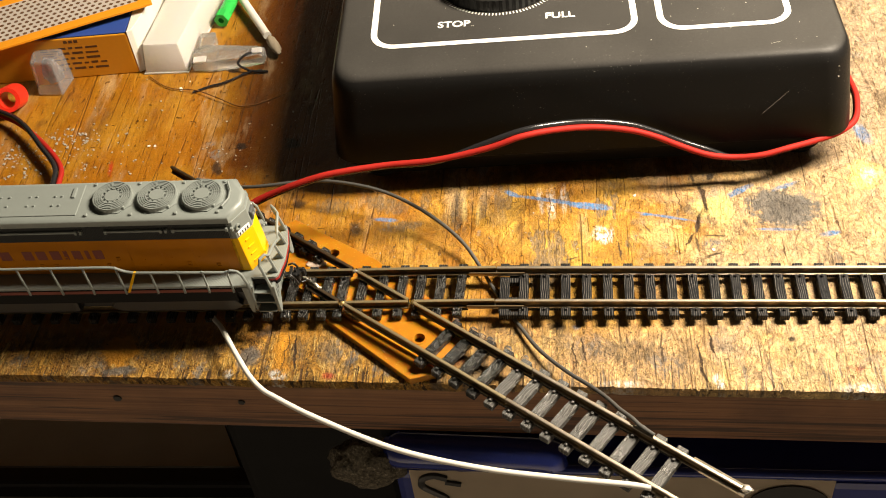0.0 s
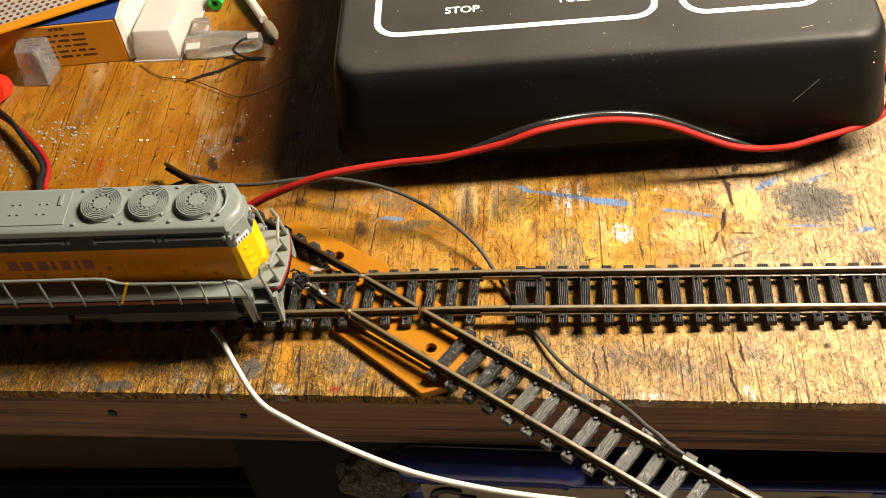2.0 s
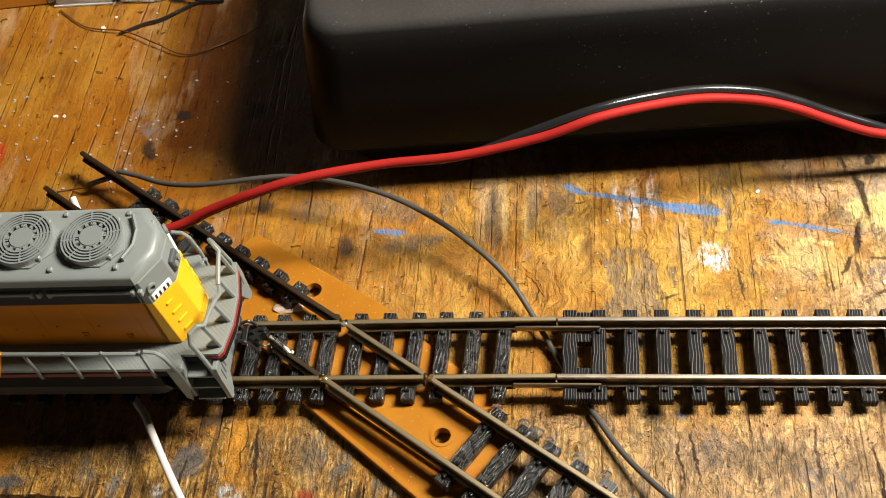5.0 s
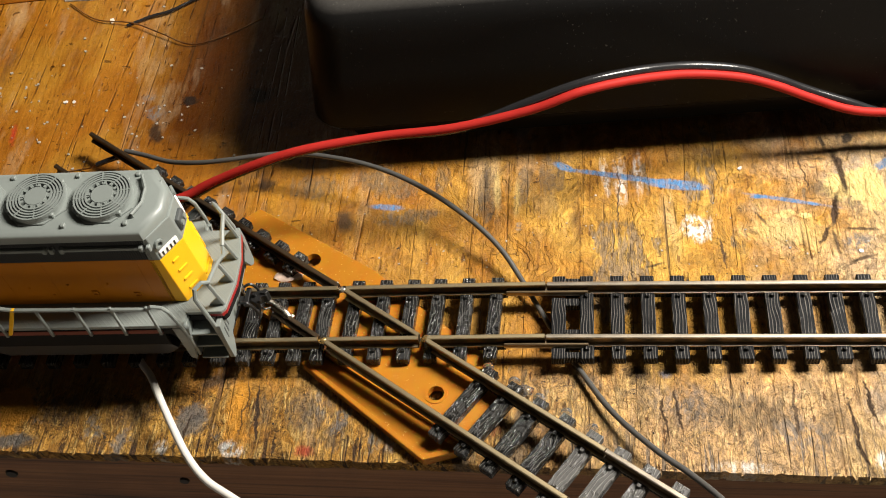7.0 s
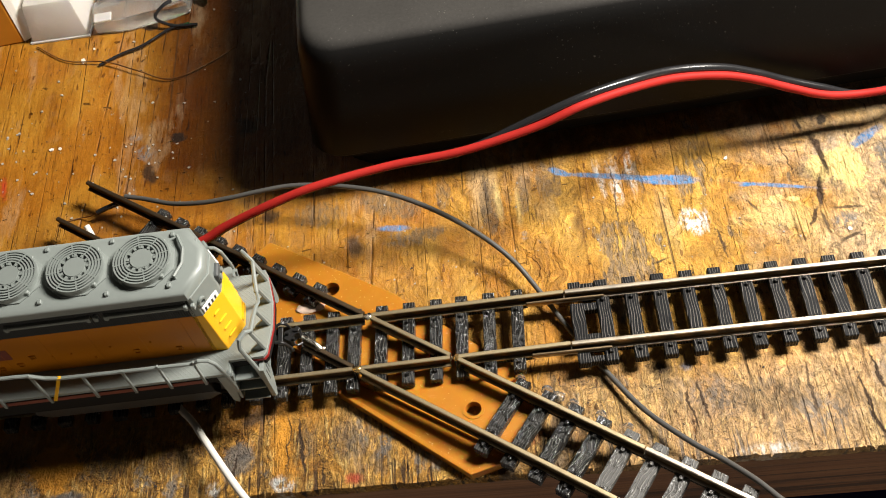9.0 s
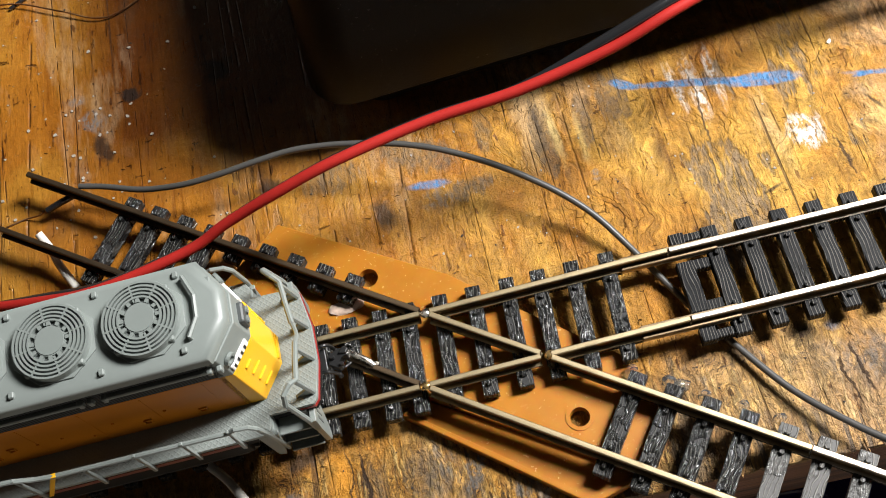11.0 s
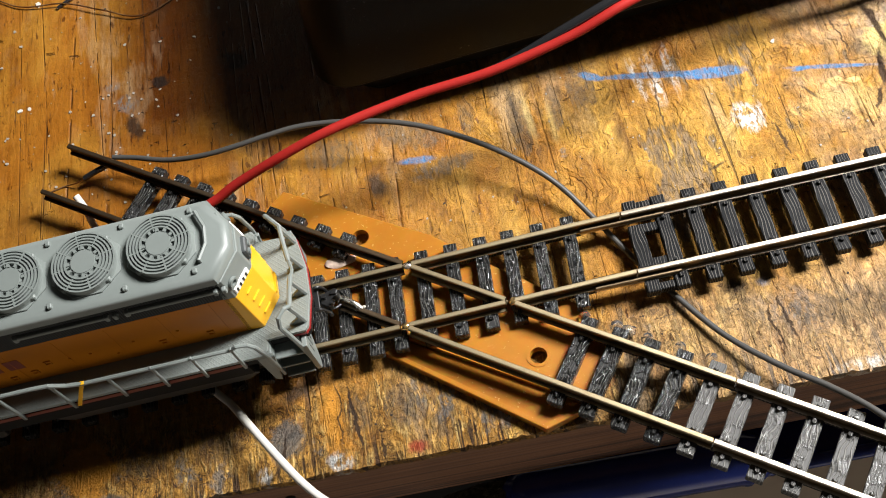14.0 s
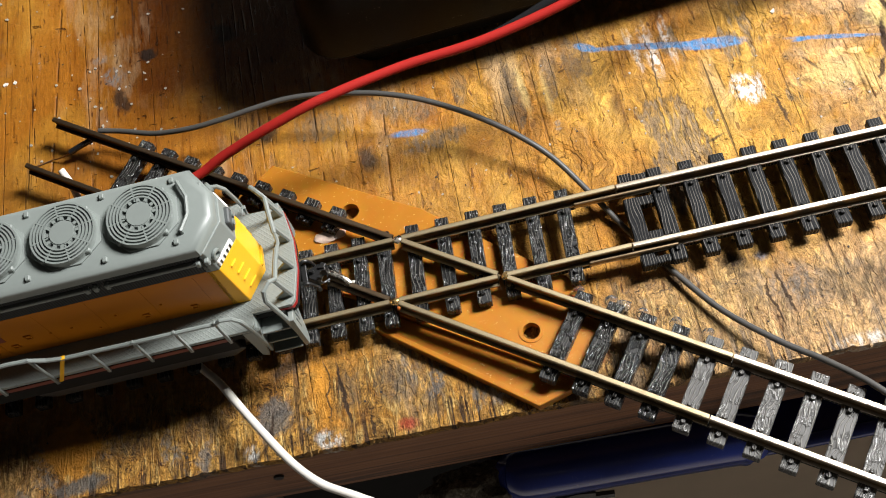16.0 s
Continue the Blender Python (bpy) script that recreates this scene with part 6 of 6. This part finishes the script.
bm = bmesh.new()
prism(bm, [(-4.0, -5.2), (3.6, -5.6), (4.6, 2.0), (2.0, 5.0), (-3.6, 4.8), (-5.0, 1.0)], 0.05, 10.5, 0.5, None, [(-3.6, -3.8), (3.0, -4.2), (4.2, 2.4), (1.8, 4.4), (-3.2, 4.2), (-4.4, 1.0)])
cube = thing("acrylic_block", at(-96.2, 90.5, 0), "small clear acrylic block with a crumpled bright core", "block")
part("block_body", bm, CLOUDY, cube, "clear scratched acrylic")
bm = bmesh.new()
bmesh.ops.create_icosphere(bm, subdivisions=2, radius=1)
for v in bm.verts:
    v.co = Vector((v.co.x * 2.0, v.co.y * 1.4, v.co.z * 3.0)) * (1 + 0.9 * noise.noise(v.co * 3.1))
    v.co += Vector((0.2, -0.4, 5.0))
part("crumpled_core", bm, CHIP, cube, "crumpled pale core")

bm = bmesh.new()
ring(bm, 0, 0, -3.6, 3.6, 2.3, 3.55, 28, Euler((radians(62), 0, radians(8))).to_matrix().to_4x4())
cap = part("red_plastic_cap", bm, RED_CAP, None, "", True)
cap.location = (-0.1045, 0.0790, 0.0046)
tagged(cap, "hollow orange-red plastic cap lying on its side", "cap")

wire_thing("wire_scrap", [(-69.2, 92.0, 0.4), (-61.8, 86.2, 0.5), (-53.1, 83.9, 0.9), (-45.7, 79.8, 1.0), (-38.6, 76.5, 0.6), (-31.2, 79.5, 0.5), (-25.5, 83.6, 0.4)], 0.15, BRONZE, "thin bent scrap of dark wire", "wire scrap", 6)
wire_thing("wire_scrap", [(-54.4, 83.6, 0.5), (-49.5, 86.0, 0.7), (-45.6, 87.3, 0.8), (-39.9, 91.4, 0.8), (-36, 92.6, 0.5)], 0.30, BLACK_WIRE, "short black scrap of wire", "wire scrap", 6)

# chips, flakes and crumbs
CRUMB = plastic("dark_crumbs", (0.035, 0.025, 0.018), 0.8, 0.4, 0.5)


def crumbs(name, count, mat, seed, spots, label):
    rnd = random.Random(seed)
    bm = bmesh.new()
    for i in range(count):
        cx, cy, sx, sy, lo, hi = spots[i % len(spots)]
        x, y = rnd.gauss(cx, sx), rnd.gauss(cy, sy)
        if y < edge_y(x) + 1.5:
            continue
        s = rnd.uniform(lo, hi)
        k = rnd.randint(4, 6)
        poly = [(s * rnd.uniform(0.5, 1.1) * math.cos(2 * math.pi * a / k), s * rnd.uniform(0.4, 1.0) * math.sin(2 * math.pi * a / k)) for a in range(k)]
        m = Matrix.Translation((x, y, 0.02)) @ Euler((rnd.uniform(-0.15, 0.15), rnd.uniform(-0.15, 0.15), rnd.uniform(0, 6))).to_matrix().to_4x4()
        prism(bm, poly, 0, s * rnd.uniform(0.2, 0.6), 0, m)
    return tagged(part(name, bm, mat), label, "debris", kind="stuff")


crumbs("pale_flakes", 520, CHIP, 31, [(-94, 59, 5, 4, 0.10, 0.60), (-84, 65, 5, 3, 0.10, 0.60), (-79, 58, 12, 7, 0.08, 0.40), (-99, 56, 7, 6, 0.08, 0.5), (-88, 62, 9, 6, 0.08, 0.45), (-60, 75, 22, 16, 0.08, 0.42), (66, 24, 34, 12, 0.06, 0.30), (10, 22, 16, 8, 0.06, 0.28), (-45, 55, 10, 8, 0.08, 0.40)], "pale plastic flakes and solder crumbs scattered on the bench")
crumbs("bright_chip", 6, WHITE_CARD, 33, [(-61, 62, 0.5, 0.5, 0.35, 0.6), (-57, 86, 0.6, 0.6, 0.4, 0.8), (66, 37, 1, 1, 0.4, 0.6), (-52, 88, 4, 4, 0.3, 0.5), (83, 24, 4, 4, 0.3, 0.5)], "bright white chips on the bench")
crumbs("dark_crumbs", 140, CRUMB, 35, [(20, 28, 40, 10, 0.08, 0.24), (80, 10, 30, 12, 0.08, 0.24), (-30, -8, 30, 5, 0.1, 0.3), (-50, 70, 25, 15, 0.08, 0.24), (45, -8, 20, 5, 0.08, 0.24)], "dark crumbs scattered on the bench")
